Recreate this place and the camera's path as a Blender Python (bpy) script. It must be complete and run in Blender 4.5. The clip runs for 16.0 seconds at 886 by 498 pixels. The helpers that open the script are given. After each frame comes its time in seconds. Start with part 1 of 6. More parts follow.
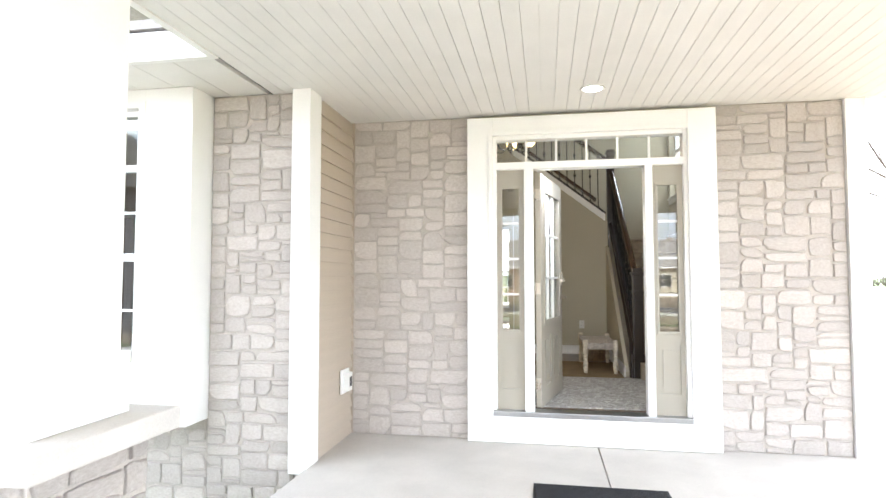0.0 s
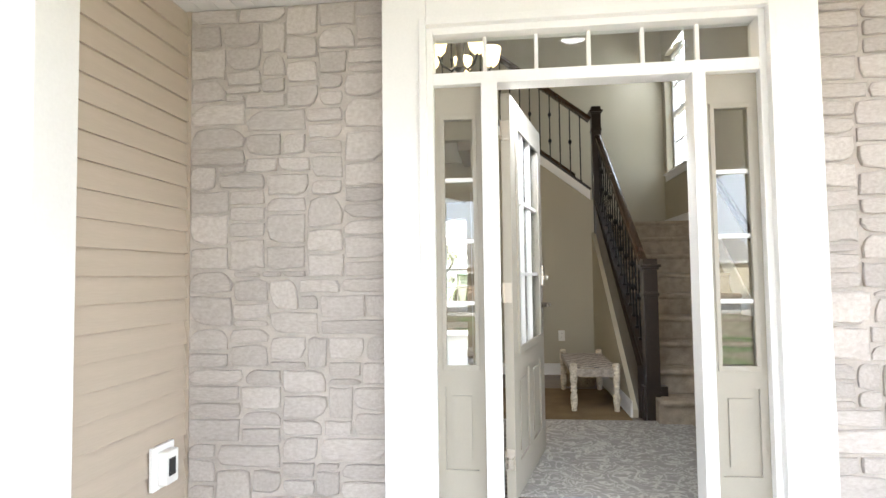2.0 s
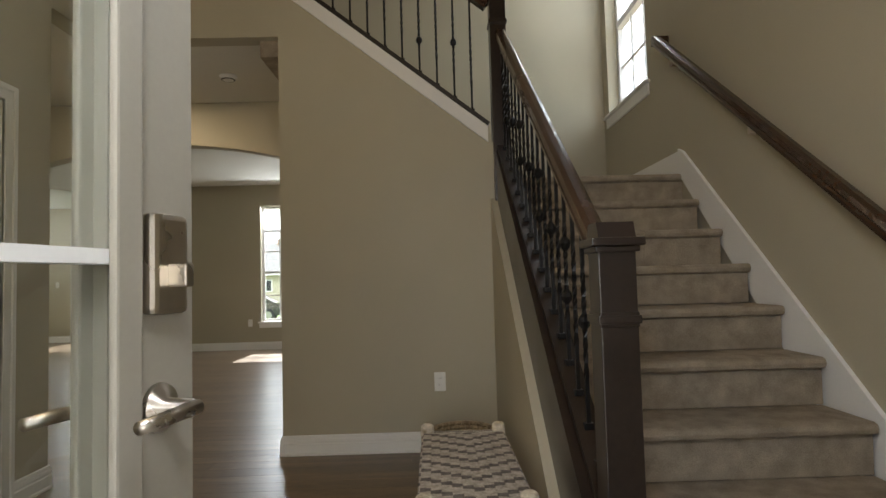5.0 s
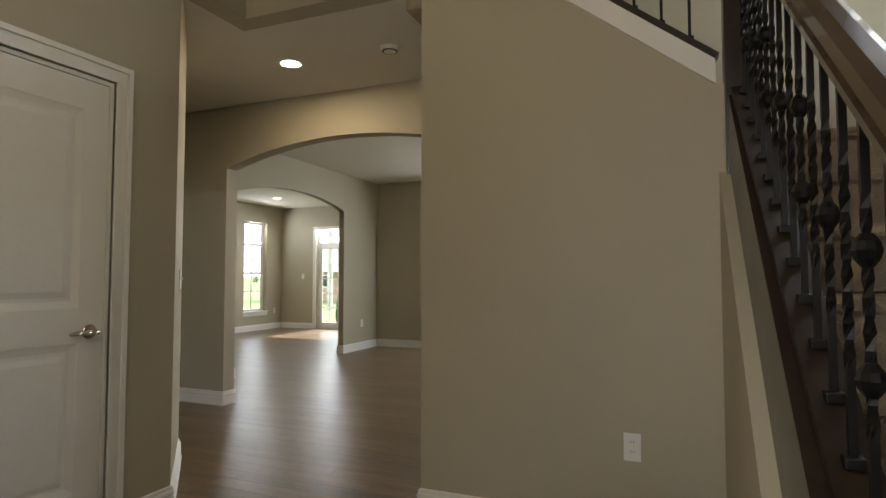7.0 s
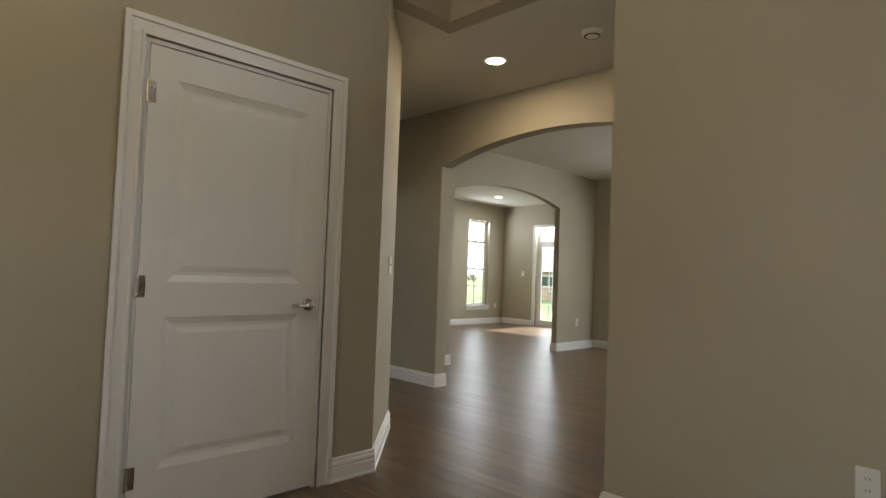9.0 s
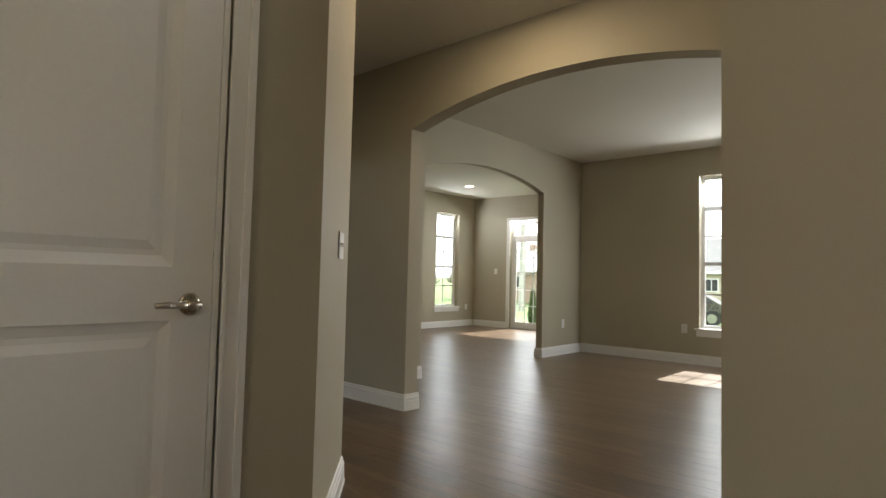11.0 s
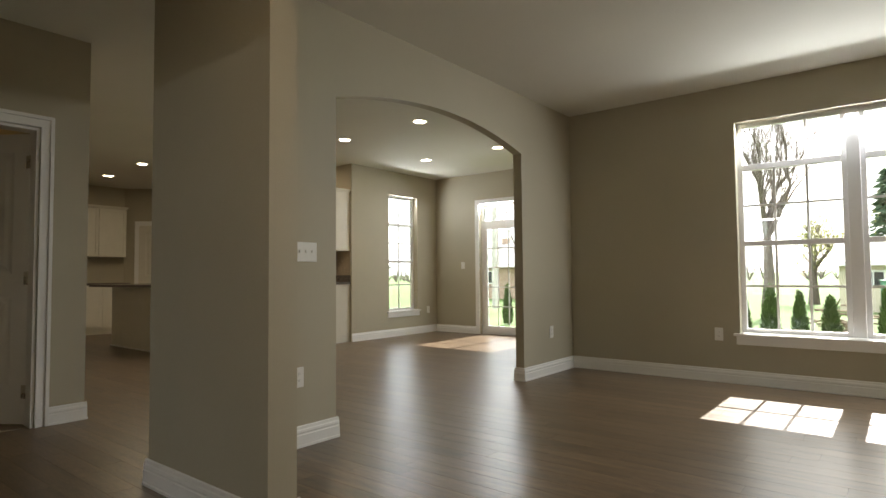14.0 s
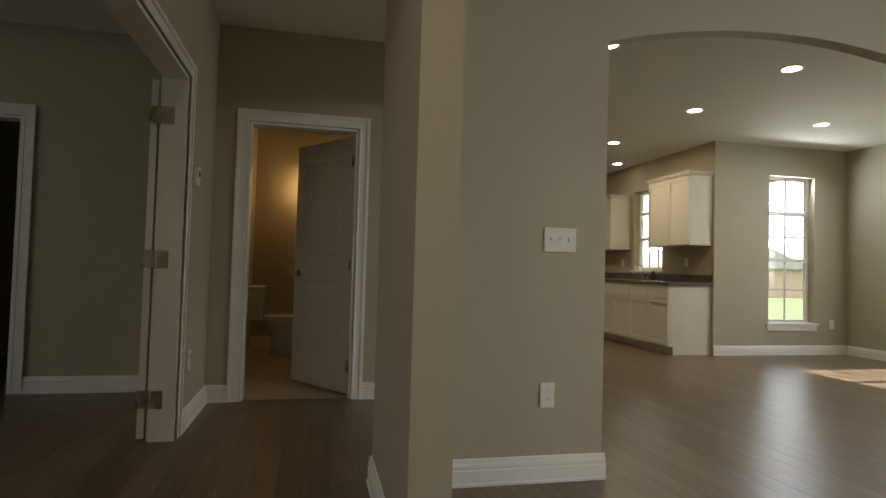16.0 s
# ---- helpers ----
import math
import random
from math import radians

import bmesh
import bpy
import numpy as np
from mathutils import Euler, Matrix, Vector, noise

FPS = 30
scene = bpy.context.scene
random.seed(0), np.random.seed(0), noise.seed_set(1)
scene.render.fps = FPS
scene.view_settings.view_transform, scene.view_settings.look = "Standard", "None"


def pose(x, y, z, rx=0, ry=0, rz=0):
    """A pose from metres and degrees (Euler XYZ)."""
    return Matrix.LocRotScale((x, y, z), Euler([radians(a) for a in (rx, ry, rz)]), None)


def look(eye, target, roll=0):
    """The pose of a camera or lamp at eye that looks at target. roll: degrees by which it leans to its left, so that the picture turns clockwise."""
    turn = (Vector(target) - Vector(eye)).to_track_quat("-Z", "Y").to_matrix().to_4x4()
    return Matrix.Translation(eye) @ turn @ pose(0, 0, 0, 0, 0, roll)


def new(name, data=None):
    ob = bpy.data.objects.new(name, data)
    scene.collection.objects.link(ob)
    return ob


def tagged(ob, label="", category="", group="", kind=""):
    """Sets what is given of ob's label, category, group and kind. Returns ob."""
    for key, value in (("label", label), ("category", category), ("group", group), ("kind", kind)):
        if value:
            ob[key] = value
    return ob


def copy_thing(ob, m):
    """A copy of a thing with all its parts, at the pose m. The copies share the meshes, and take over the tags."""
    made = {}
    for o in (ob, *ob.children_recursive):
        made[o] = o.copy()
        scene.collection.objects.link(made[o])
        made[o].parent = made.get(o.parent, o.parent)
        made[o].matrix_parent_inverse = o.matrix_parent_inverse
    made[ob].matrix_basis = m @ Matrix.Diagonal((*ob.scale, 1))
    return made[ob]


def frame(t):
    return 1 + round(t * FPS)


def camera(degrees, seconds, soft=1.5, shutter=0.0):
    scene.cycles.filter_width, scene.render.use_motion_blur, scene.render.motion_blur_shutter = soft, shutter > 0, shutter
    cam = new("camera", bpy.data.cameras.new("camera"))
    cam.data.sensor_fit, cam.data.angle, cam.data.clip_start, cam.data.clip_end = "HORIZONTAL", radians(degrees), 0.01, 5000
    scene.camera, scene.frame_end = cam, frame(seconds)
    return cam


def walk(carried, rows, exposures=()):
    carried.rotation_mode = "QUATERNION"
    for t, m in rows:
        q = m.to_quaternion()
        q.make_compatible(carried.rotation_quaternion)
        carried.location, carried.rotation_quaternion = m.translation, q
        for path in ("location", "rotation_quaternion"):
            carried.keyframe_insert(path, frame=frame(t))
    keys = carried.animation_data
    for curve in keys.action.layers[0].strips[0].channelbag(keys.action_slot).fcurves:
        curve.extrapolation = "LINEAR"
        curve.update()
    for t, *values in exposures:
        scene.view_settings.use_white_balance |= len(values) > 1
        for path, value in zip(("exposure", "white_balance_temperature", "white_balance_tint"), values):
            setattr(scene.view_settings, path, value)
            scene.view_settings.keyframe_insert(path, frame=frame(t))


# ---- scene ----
cam = camera(75.4, 16.0)
PATH = [
    (0, (-0.232, -0.598, 1.127), (-0.582, 1.369, 1.227), -0.0),
    (0.5, (-0.256, -0.096, 1.075), (-0.562, 1.879, 1.176), -0.23),
    (1, (-0.3, 0.452, 1.073), (-0.576, 2.43, 1.174), -0.37),
    (1.5, (-0.288, 1.036, 1.124), (-0.543, 3.017, 1.219), -0.7),
    (2, (-0.289, 1.563, 1.116), (-0.513, 3.548, 1.213), -0.75),
    (2.5, (-0.224, 2.099, 1.065), (-0.351, 4.092, 1.157), -1.0),
    (3, (-0.141, 2.645, 1.045), (-0.132, 4.643, 1.127), -1.5),
    (3.5, (-0.094, 3.158, 1.021), (-0.013, 5.154, 1.112), -1.7),
    (6, (0.467, 5.136, 1.147), (0.336, 7.129, 1.253), -1.0),
    (6.5, (0.478, 5.364, 1.161), (0.134, 7.332, 1.264), -0.6),
    (7, (0.507, 5.574, 1.166), (-0.259, 7.419, 1.262), -0.0),
    (7.5, (0.54, 5.621, 1.164), (-0.601, 7.261, 1.255), 1.2),
    (8, (0.642, 5.572, 1.142), (-0.639, 7.105, 1.231), 1.8),
    (8.5, (0.704, 5.593, 1.127), (-0.633, 7.077, 1.216), 1.95),
    (9, (0.671, 5.72, 1.11), (-0.747, 7.128, 1.195), 2.1),
    (11.5, (-0.533, 6.779, 1.015), (-1.765, 8.352, 1.113), 0.8),
    (12, (-0.805, 7.025, 1.04), (-1.907, 8.691, 1.133), 0.3),
    (12.5, (-1.047, 7.293, 1.027), (-2.06, 9.014, 1.126), -0.2),
    (13, (-1.171, 7.685, 1.022), (-2.168, 9.416, 1.116), -0.4),
    (13.5, (-1.334, 8.057, 1.017), (-2.375, 9.763, 1.107), -0.6),
    (14, (-1.432, 8.348, 1.01), (-2.681, 9.908, 1.1), -0.5),
    (14.5, (-1.519, 8.619, 0.977), (-3.114, 9.821, 1.069), 0.0),
    (15, (-1.6, 8.816, 1.004), (-3.381, 9.722, 1.084), 1.0),
    (15.5, (-1.617, 9.095, 0.999), (-3.502, 9.758, 1.075), 1.3),
    (16, (-1.657, 9.372, 1.0), (-3.607, 9.808, 1.069), 1.6),
]
EXPOSURES = [(0, 2.75, 5950, 10), (2.0, 2.75, 5950, 10), (3.5, 2.5, 5950, 10), (6.0, 2.4, 6400, 10), (9.0, 2.4, 6250, 10), (12.0, 2.28, 6500, 10), (14.0, 2.28, 6550, 10), (16, 2.15, 6500, 10)]
walk(cam, [(t, look(eye, target, roll)) for t, eye, target, roll in PATH], EXPOSURES)

# ---- light ----
SUN_EL, SUN_AZ = radians(37), radians(0)   # the sun stands behind the house, over the back garden
world = bpy.data.worlds.new("world")
scene.world = world
world.use_nodes = True
wn = world.node_tree
sky = wn.nodes.new("ShaderNodeTexSky")
sky.sky_type, sky.sun_disc = "NISHITA", False
sky.sun_elevation, sky.sun_rotation = SUN_EL, SUN_AZ
sky.air_density, sky.dust_density = 1.0, 3.0
wn.nodes["Background"].inputs["Strength"].default_value = 0.12
# thin high cloud: noise blends the sky towards white
wtc = wn.nodes.new("ShaderNodeTexCoord")
wno = wn.nodes.new("ShaderNodeTexNoise")
wno.inputs["Scale"].default_value, wno.inputs["Detail"].default_value = 3.0, 6.0
wrm = wn.nodes.new("ShaderNodeValToRGB")
wrm.color_ramp.elements[0].position, wrm.color_ramp.elements[1].position = 0.35, 0.6
wrm.color_ramp.elements[0].color, wrm.color_ramp.elements[1].color = (0.45, 0.45, 0.45, 1), (0.92, 0.92, 0.92, 1)
wmx = wn.nodes.new("ShaderNodeMixRGB")
wmx.inputs[2].default_value = (8.5, 8.7, 9.0, 1)
wn.links.new(wtc.outputs["Generated"], wno.inputs["Vector"])
wn.links.new(wno.outputs["Fac"], wrm.inputs["Fac"])
wn.links.new(wrm.outputs["Color"], wmx.inputs[0])
wn.links.new(sky.outputs["Color"], wmx.inputs[1])
wn.links.new(wmx.outputs["Color"], wn.nodes["Background"].inputs["Color"])

sun_data = bpy.data.lights.new("sun", "SUN")
sun_data.energy, sun_data.angle, sun_data.color = 4.0, radians(0.6), (1.0, 0.95, 0.87)
sun = new("sun", sun_data)
sun.matrix_world = look((0, 40 * math.cos(SUN_EL), 40 * math.sin(SUN_EL)), (0, 0, 0))



def area_lamp(name, m, w, h, watts, color=(0.95, 0.98, 1.0)):
    """A lamp standing in for the sky's light at a window's head, or a recessed lamp shining down."""
    d = bpy.data.lights.new(name, "AREA")
    d.shape, d.size, d.size_y, d.energy, d.color = "RECTANGLE", w, h, watts, color
    o = new(name, d)
    o.matrix_world = m
    return o


def lamp_point(name, p, watts, color=(1.0, 0.78, 0.5), r=0.04):
    d = bpy.data.lights.new(name, "POINT")
    d.energy, d.color, d.shadow_soft_size = watts, color, r
    o = new(name, d)
    o.location = p
    return o



# strip lamps added at window and door heads to lift the daylight indoors
area_lamp("daylight_dining", look((-1.3, 14.16, 2.35), (-1.3, 10, -1.5)), 2.5, 0.05, 14)
area_lamp("daylight_slider", look((-6.35, 16.42, 2.20), (-6.35, 10, 0.0)), 1.45, 0.05, 8)
area_lamp("daylight_nook", look((-8.07, 15.5, 2.28), (0, 15.5, 0.2)), 0.58, 0.05, 2.5)
area_lamp("daylight_stairs", look((1.85, 8.83, 3.95), (-2, 6.8, 1.4)), 0.7, 0.05, 3.0)
area_lamp("daylight_entry", look((0.13, 4.50, 2.02), (0.0, 7.2, 0.4)), 0.86, 0.05, 3.1, (0.93, 0.96, 1.0))
area_lamp("daylight_bay", look((-4.05, 3.46, 2.36), (-4.05, 7, 0.8)), 1.65, 0.05, 3)

# ---- materials ----


def mat(name, color, rough=0.6, metal=0.0, var=0.06, scale=8.0, fine=60.0, bump=0.1, bump_dist=0.004, per_piece=0.0, coat=0.0, spec=0.5, stretch=None, tint=None, island=False):
    """A surface with colour varied at two scales, relief, and a shift per piece."""
    m = bpy.data.materials.new(name)
    m.use_nodes = True
    t, l = m.node_tree.nodes, m.node_tree.links
    b = t["Principled BSDF"]
    b.inputs["Metallic"].default_value = metal
    b.inputs["Coat Weight"].default_value = coat
    b.inputs["Specular IOR Level"].default_value = spec
    tc = t.new("ShaderNodeTexCoord")
    mp = t.new("ShaderNodeMapping")
    l.new(tc.outputs["Object"], mp.inputs["Vector"])
    if stretch:
        mp.inputs["Scale"].default_value = stretch
    info = t.new("ShaderNodeObjectInfo")
    rand = t.new("ShaderNodeNewGeometry").outputs["Random Per Island"] if island else info.outputs["Random"]
    if per_piece:
        sh = t.new("ShaderNodeVectorMath")
        sh.operation = "SCALE"
        sh.inputs[0].default_value = (37, 53, 71)
        l.new(rand, sh.inputs["Scale"])
        l.new(sh.outputs["Vector"], mp.inputs["Location"])
    n1, n2 = t.new("ShaderNodeTexNoise"), t.new("ShaderNodeTexNoise")
    n1.inputs["Scale"].default_value, n1.inputs["Detail"].default_value = scale, 4
    n2.inputs["Scale"].default_value, n2.inputs["Detail"].default_value = fine, 6
    l.new(mp.outputs["Vector"], n1.inputs["Vector"])
    l.new(mp.outputs["Vector"], n2.inputs["Vector"])
    mix = t.new("ShaderNodeMix")
    mix.data_type = "FLOAT"
    mix.inputs[0].default_value = 0.45
    l.new(n1.outputs["Fac"], mix.inputs[2])
    l.new(n2.outputs["Fac"], mix.inputs[3])
    ramp = t.new("ShaderNodeValToRGB")
    lo = [max(0, c * (1 - var * 2.2)) for c in color]
    hi = [min(1, c * (1 + var * 2.2)) for c in (tint or color)]
    ramp.color_ramp.elements[0].position, ramp.color_ramp.elements[1].position = 0.3, 0.7
    ramp.color_ramp.elements[0].color, ramp.color_ramp.elements[1].color = (*lo, 1), (*hi, 1)
    l.new(mix.outputs[0], ramp.inputs["Fac"])
    last = ramp.outputs["Color"]
    if per_piece:
        hsv = t.new("ShaderNodeHueSaturation")
        mr = t.new("ShaderNodeMapRange")
        mr.inputs["To Min"].default_value, mr.inputs["To Max"].default_value = 1 - per_piece, 1 + per_piece
        l.new(rand, mr.inputs["Value"])
        l.new(mr.outputs["Result"], hsv.inputs["Value"])
        l.new(last, hsv.inputs["Color"])
        last = hsv.outputs["Color"]
    l.new(last, b.inputs["Base Color"])
    rr = t.new("ShaderNodeMapRange")
    rr.inputs["To Min"].default_value, rr.inputs["To Max"].default_value = max(0.02, rough - 0.06), min(1, rough + 0.06)
    l.new(n1.outputs["Fac"], rr.inputs["Value"])
    l.new(rr.outputs["Result"], b.inputs["Roughness"])
    if bump:
        bp = t.new("ShaderNodeBump")
        bp.inputs["Strength"].default_value, bp.inputs["Distance"].default_value = bump, bump_dist
        l.new(n2.outputs["Fac"], bp.inputs["Height"])
        l.new(bp.outputs["Normal"], b.inputs["Normal"])
    return m


def glow(name, color, strength):
    m = bpy.data.materials.new(name)
    m.use_nodes = True
    b = m.node_tree.nodes["Principled BSDF"]
    b.inputs["Base Color"].default_value = (0.9, 0.88, 0.82, 1)
    b.inputs["Emission Color"].default_value = (*color, 1)
    b.inputs["Emission Strength"].default_value = strength
    return m


def glass_mat(name, rough=0.0):
    m = bpy.data.materials.new(name)
    m.use_nodes = True
    t, l = m.node_tree.nodes, m.node_tree.links
    t.remove(t["Principled BSDF"])
    out = t["Material Output"]
    tr, gl, mx, lw = t.new("ShaderNodeBsdfTransparent"), t.new("ShaderNodeBsdfGlossy"), t.new("ShaderNodeMixShader"), t.new("ShaderNodeLayerWeight")
    pw, ma = t.new("ShaderNodeMath"), t.new("ShaderNodeMath")
    pw.operation, ma.operation = "POWER", "MULTIPLY_ADD"
    pw.inputs[1].default_value, ma.inputs[1].default_value, ma.inputs[2].default_value = 4.0, 0.8, 0.07
    lw.inputs["Blend"].default_value = 0.5
    tr.inputs["Color"].default_value = (0.95, 0.97, 0.96, 1)
    gl.inputs["Roughness"].default_value = rough
    l.new(lw.outputs["Facing"], pw.inputs[0])
    l.new(pw.outputs[0], ma.inputs[0])
    l.new(ma.outputs[0], mx.inputs[0])
    l.new(tr.outputs[0], mx.inputs[1])
    l.new(gl.outputs[0], mx.inputs[2])
    l.new(mx.outputs[0], out.inputs["Surface"])
    return m


WALL = mat("wall_paint", (0.43, 0.39, 0.29), 0.62, var=0.03, scale=1.5, fine=220, bump=0.12, bump_dist=0.0015)
CEIL = mat("ceiling_paint", (0.72, 0.70, 0.63), 0.8, var=0.02, scale=1.2, fine=160, bump=0.15, bump_dist=0.002)
TRIM = mat("white_trim_paint", (0.80, 0.79, 0.76), 0.35, var=0.015, scale=3, fine=90, bump=0.04, bump_dist=0.001)
EXTRIM = mat("exterior_white_trim", (0.82, 0.81, 0.78), 0.45, var=0.02, scale=2, fine=80, bump=0.06, bump_dist=0.001)
VINYL = mat("white_vinyl", (0.82, 0.82, 0.82), 0.3, var=0.01, bump=0.02, bump_dist=0.001)
GREYDOOR = mat("grey_door_paint", (0.36, 0.33, 0.27), 0.38, var=0.02, scale=3, fine=120, bump=0.05, bump_dist=0.001)
STONE = mat("cut_limestone", (0.60, 0.525, 0.46), 0.85, var=0.09, scale=9, fine=55, bump=0.8, bump_dist=0.012, per_piece=0.11, tint=(0.58, 0.54, 0.50))
MORTAR = mat("mortar", (0.50, 0.45, 0.40), 0.95, var=0.10, scale=12, fine=120, bump=0.6, bump_dist=0.006)
SIDING = mat("tan_vinyl_siding", (0.44, 0.37, 0.29), 0.5, var=0.03, scale=6, fine=90, bump=0.12, bump_dist=0.002, stretch=(1, 0.15, 3))
SOFFIT = mat("white_soffit", (0.74, 0.72, 0.68), 0.5, var=0.02, scale=4, fine=90, bump=0.05, bump_dist=0.001)
CONCRETE = mat("porch_concrete", (0.52, 0.49, 0.45), 0.85, var=0.06, scale=3, fine=140, bump=0.3, bump_dist=0.003)
OAK_LOOK = dict(var=0.26, scale=3, fine=26, bump=0.14, bump_dist=0.0014, per_piece=0.20, stretch=(0.7, 7, 7))
OAK = mat("brown_oak_planks", (0.135, 0.094, 0.058), 0.33, **OAK_LOOK)
OAK_REST = mat("brown_oak_planks_joined", (0.135, 0.094, 0.058), 0.33, island=True, **OAK_LOOK)
DARKWOOD = mat("espresso_stained_wood", (0.022, 0.014, 0.010), 0.32, var=0.2, scale=5, fine=50, bump=0.08, bump_dist=0.001, coat=0.2)
RAILWOOD = mat("dark_walnut_handrail", (0.045, 0.022, 0.011), 0.25, var=0.2, scale=5, fine=40, bump=0.05, bump_dist=0.001, coat=0.4)
IRON = mat("black_iron", (0.012, 0.011, 0.011), 0.42, metal=0.6, var=0.1, bump=0.1, bump_dist=0.001)
CARPET = mat("beige_carpet", (0.42, 0.35, 0.265), 0.98, var=0.16, scale=14, fine=260, bump=1.0, bump_dist=0.012, spec=0.1)
MATTAN = mat("tan_rug", (0.20, 0.145, 0.085), 0.95, var=0.12, scale=5, fine=240, bump=0.7, bump_dist=0.005, spec=0.1)
NICKEL = mat("brushed_nickel", (0.55, 0.50, 0.43), 0.28, metal=1.0, var=0.03, bump=0.03, bump_dist=0.0005)
PLASTIC = mat("white_plastic", (0.78, 0.77, 0.73), 0.35, var=0.01, bump=0)
BLACK = mat("black_plastic", (0.015, 0.015, 0.015), 0.35, var=0.05, bump=0)
RUBBER = mat("black_rubber_mat", (0.02, 0.02, 0.022), 0.8, var=0.2, fine=120, bump=0.8, bump_dist=0.006)
BENCHWOOD = mat("worn_turned_wood", (0.50, 0.38, 0.22), 0.6, var=0.25, scale=14, fine=60, bump=0.3, bump_dist=0.003, tint=(0.66, 0.60, 0.50))
ROPE = mat("woven_rope", (0.42, 0.37, 0.31), 0.9, var=0.25, scale=30, fine=140, bump=0.6, bump_dist=0.004)
ROPEDARK = mat("dark_woven_rope", (0.14, 0.12, 0.11), 0.9, var=0.25, scale=30, fine=140, bump=0.6, bump_dist=0.004)
BASKET = mat("wicker", (0.33, 0.25, 0.15), 0.8, var=0.25, scale=20, fine=120, bump=0.8, bump_dist=0.006)
CABINET = mat("cream_cabinet_paint", (0.66, 0.63, 0.54), 0.4, var=0.02, bump=0.03, bump_dist=0.001)
GRANITE = mat("dark_granite", (0.10, 0.085, 0.075), 0.2, var=0.7, scale=60, fine=180, bump=0)
STEEL = mat("stainless_steel", (0.42, 0.42, 0.42), 0.3, metal=1.0, var=0.03, bump=0.02)
CERAMIC = mat("white_ceramic", (0.8, 0.79, 0.76), 0.12, var=0.01, bump=0)
TILE = mat("beige_tile", (0.42, 0.35, 0.26), 0.4, var=0.1, scale=4, fine=30, bump=0.1)
GLASS = glass_mat("window_glass")
LENS = glow("recessed_lamp_lens", (1.0, 0.85, 0.62), 5.0)
DAYLENS = glow("porch_lamp_lens", (1.0, 0.95, 0.85), 2.0)
SHADEGLOW = glow("lit_glass_shade", (1.0, 0.66, 0.22), 0.8)
GRASS = mat("spring_grass", (0.10, 0.16, 0.04), 0.95, var=0.30, scale=0.8, fine=30, bump=0.6, bump_dist=0.05)
DIRT = mat("bare_soil", (0.26, 0.20, 0.135), 0.95, var=0.25, scale=1.2, fine=14, bump=1.0, bump_dist=0.08)
ROADM = mat("asphalt", (0.07, 0.07, 0.07), 0.9, var=0.1, fine=60, bump=0.3)
BARK = mat("grey_bark", (0.13, 0.105, 0.085), 0.9, var=0.25, scale=4, fine=30, bump=0.8, bump_dist=0.03)
SPRUCE = mat("spruce_needles", (0.06, 0.10, 0.05), 0.9, var=0.35, scale=2, fine=20, bump=0)
THUJA = mat("thuja_foliage", (0.075, 0.12, 0.03), 0.9, var=0.35, scale=6, fine=40, bump=0)
WILLOW = mat("budding_leaves", (0.30, 0.30, 0.10), 0.9, var=0.25, scale=3, fine=30, bump=0)
FARWALL = mat("pale_yellow_siding", (0.52, 0.46, 0.34), 0.7, var=0.05, stretch=(0.1, 1, 6))
FARSIDING = mat("mauve_grey_siding", (0.20, 0.165, 0.165), 0.6, var=0.05, stretch=(0.1, 1, 6))
FARROOF = mat("grey_shingles", (0.30, 0.28, 0.26), 0.9, var=0.15, scale=4, fine=20)
FARBRICK = mat("far_brick", (0.36, 0.26, 0.19), 0.9, var=0.2, scale=6, fine=30)
WOODFENCE = mat("weathered_fence", (0.46, 0.43, 0.39), 0.85, var=0.2, scale=3, fine=20)
GREENM = mat("green_paint", (0.07, 0.20, 0.12), 0.6, var=0.1)
CARPAINT = mat("dark_car_paint", (0.02, 0.022, 0.025), 0.2, var=0.05, bump=0, coat=0.6)
DARKGLASS = mat("dark_glass", (0.02, 0.025, 0.03), 0.08, var=0.05, bump=0)
STRAW = mat("woodpile", (0.22, 0.16, 0.11), 0.95, var=0.4, scale=4, fine=20, bump=0.6)


def rug_mat():
    """Grey rug with a pale scrolling damask figure."""
    m = mat("grey_damask_rug", (0.30, 0.285, 0.265), 0.98, var=0.08, scale=20, fine=260, bump=0.8, bump_dist=0.004, spec=0.1)
    t, l = m.node_tree.nodes, m.node_tree.links
    b = t["Principled BSDF"]
    tc = t["Texture Coordinate"]
    v = t.new("ShaderNodeTexNoise")
    v.inputs["Scale"].default_value, v.inputs["Distortion"].default_value, v.inputs["Detail"].default_value = 7.0, 2.5, 2.0
    l.new(tc.outputs["Object"], v.inputs["Vector"])
    r = t.new("ShaderNodeValToRGB")
    e = r.color_ramp.elements
    e[0].position, e[1].position = 0.44, 0.50
    e[0].color, e[1].color = (0, 0, 0, 1), (1, 1, 1, 1)
    x = r.color_ramp.elements.new(0.56)
    x.color = (0, 0, 0, 1)
    l.new(v.outputs["Fac"], r.inputs["Fac"])
    mx = t.new("ShaderNodeMixRGB")
    mx.inputs[2].default_value = (0.52, 0.50, 0.46, 1)
    l.new(r.outputs["Color"], mx.inputs[0])
    l.new(b.inputs["Base Color"].links[0].from_socket, mx.inputs[1])
    l.new(mx.outputs[0], b.inputs["Base Color"])
    return m


RUG = rug_mat()

# ---- builders ----


def part(name, bm, material, parent=None, label="", smooth=False):
    """Links a bmesh as one mesh object, under a thing or part where one is given."""
    me = bpy.data.meshes.new(name)
    bmesh.ops.recalc_face_normals(bm, faces=bm.faces)
    bm.to_mesh(me)
    bm.free()
    me.materials.append(material)
    if smooth:
        for p in me.polygons:
            p.use_smooth = True
    o = new(name, me)
    if parent is not None:
        o.parent = parent
    if label:
        o["label"] = label
    return o


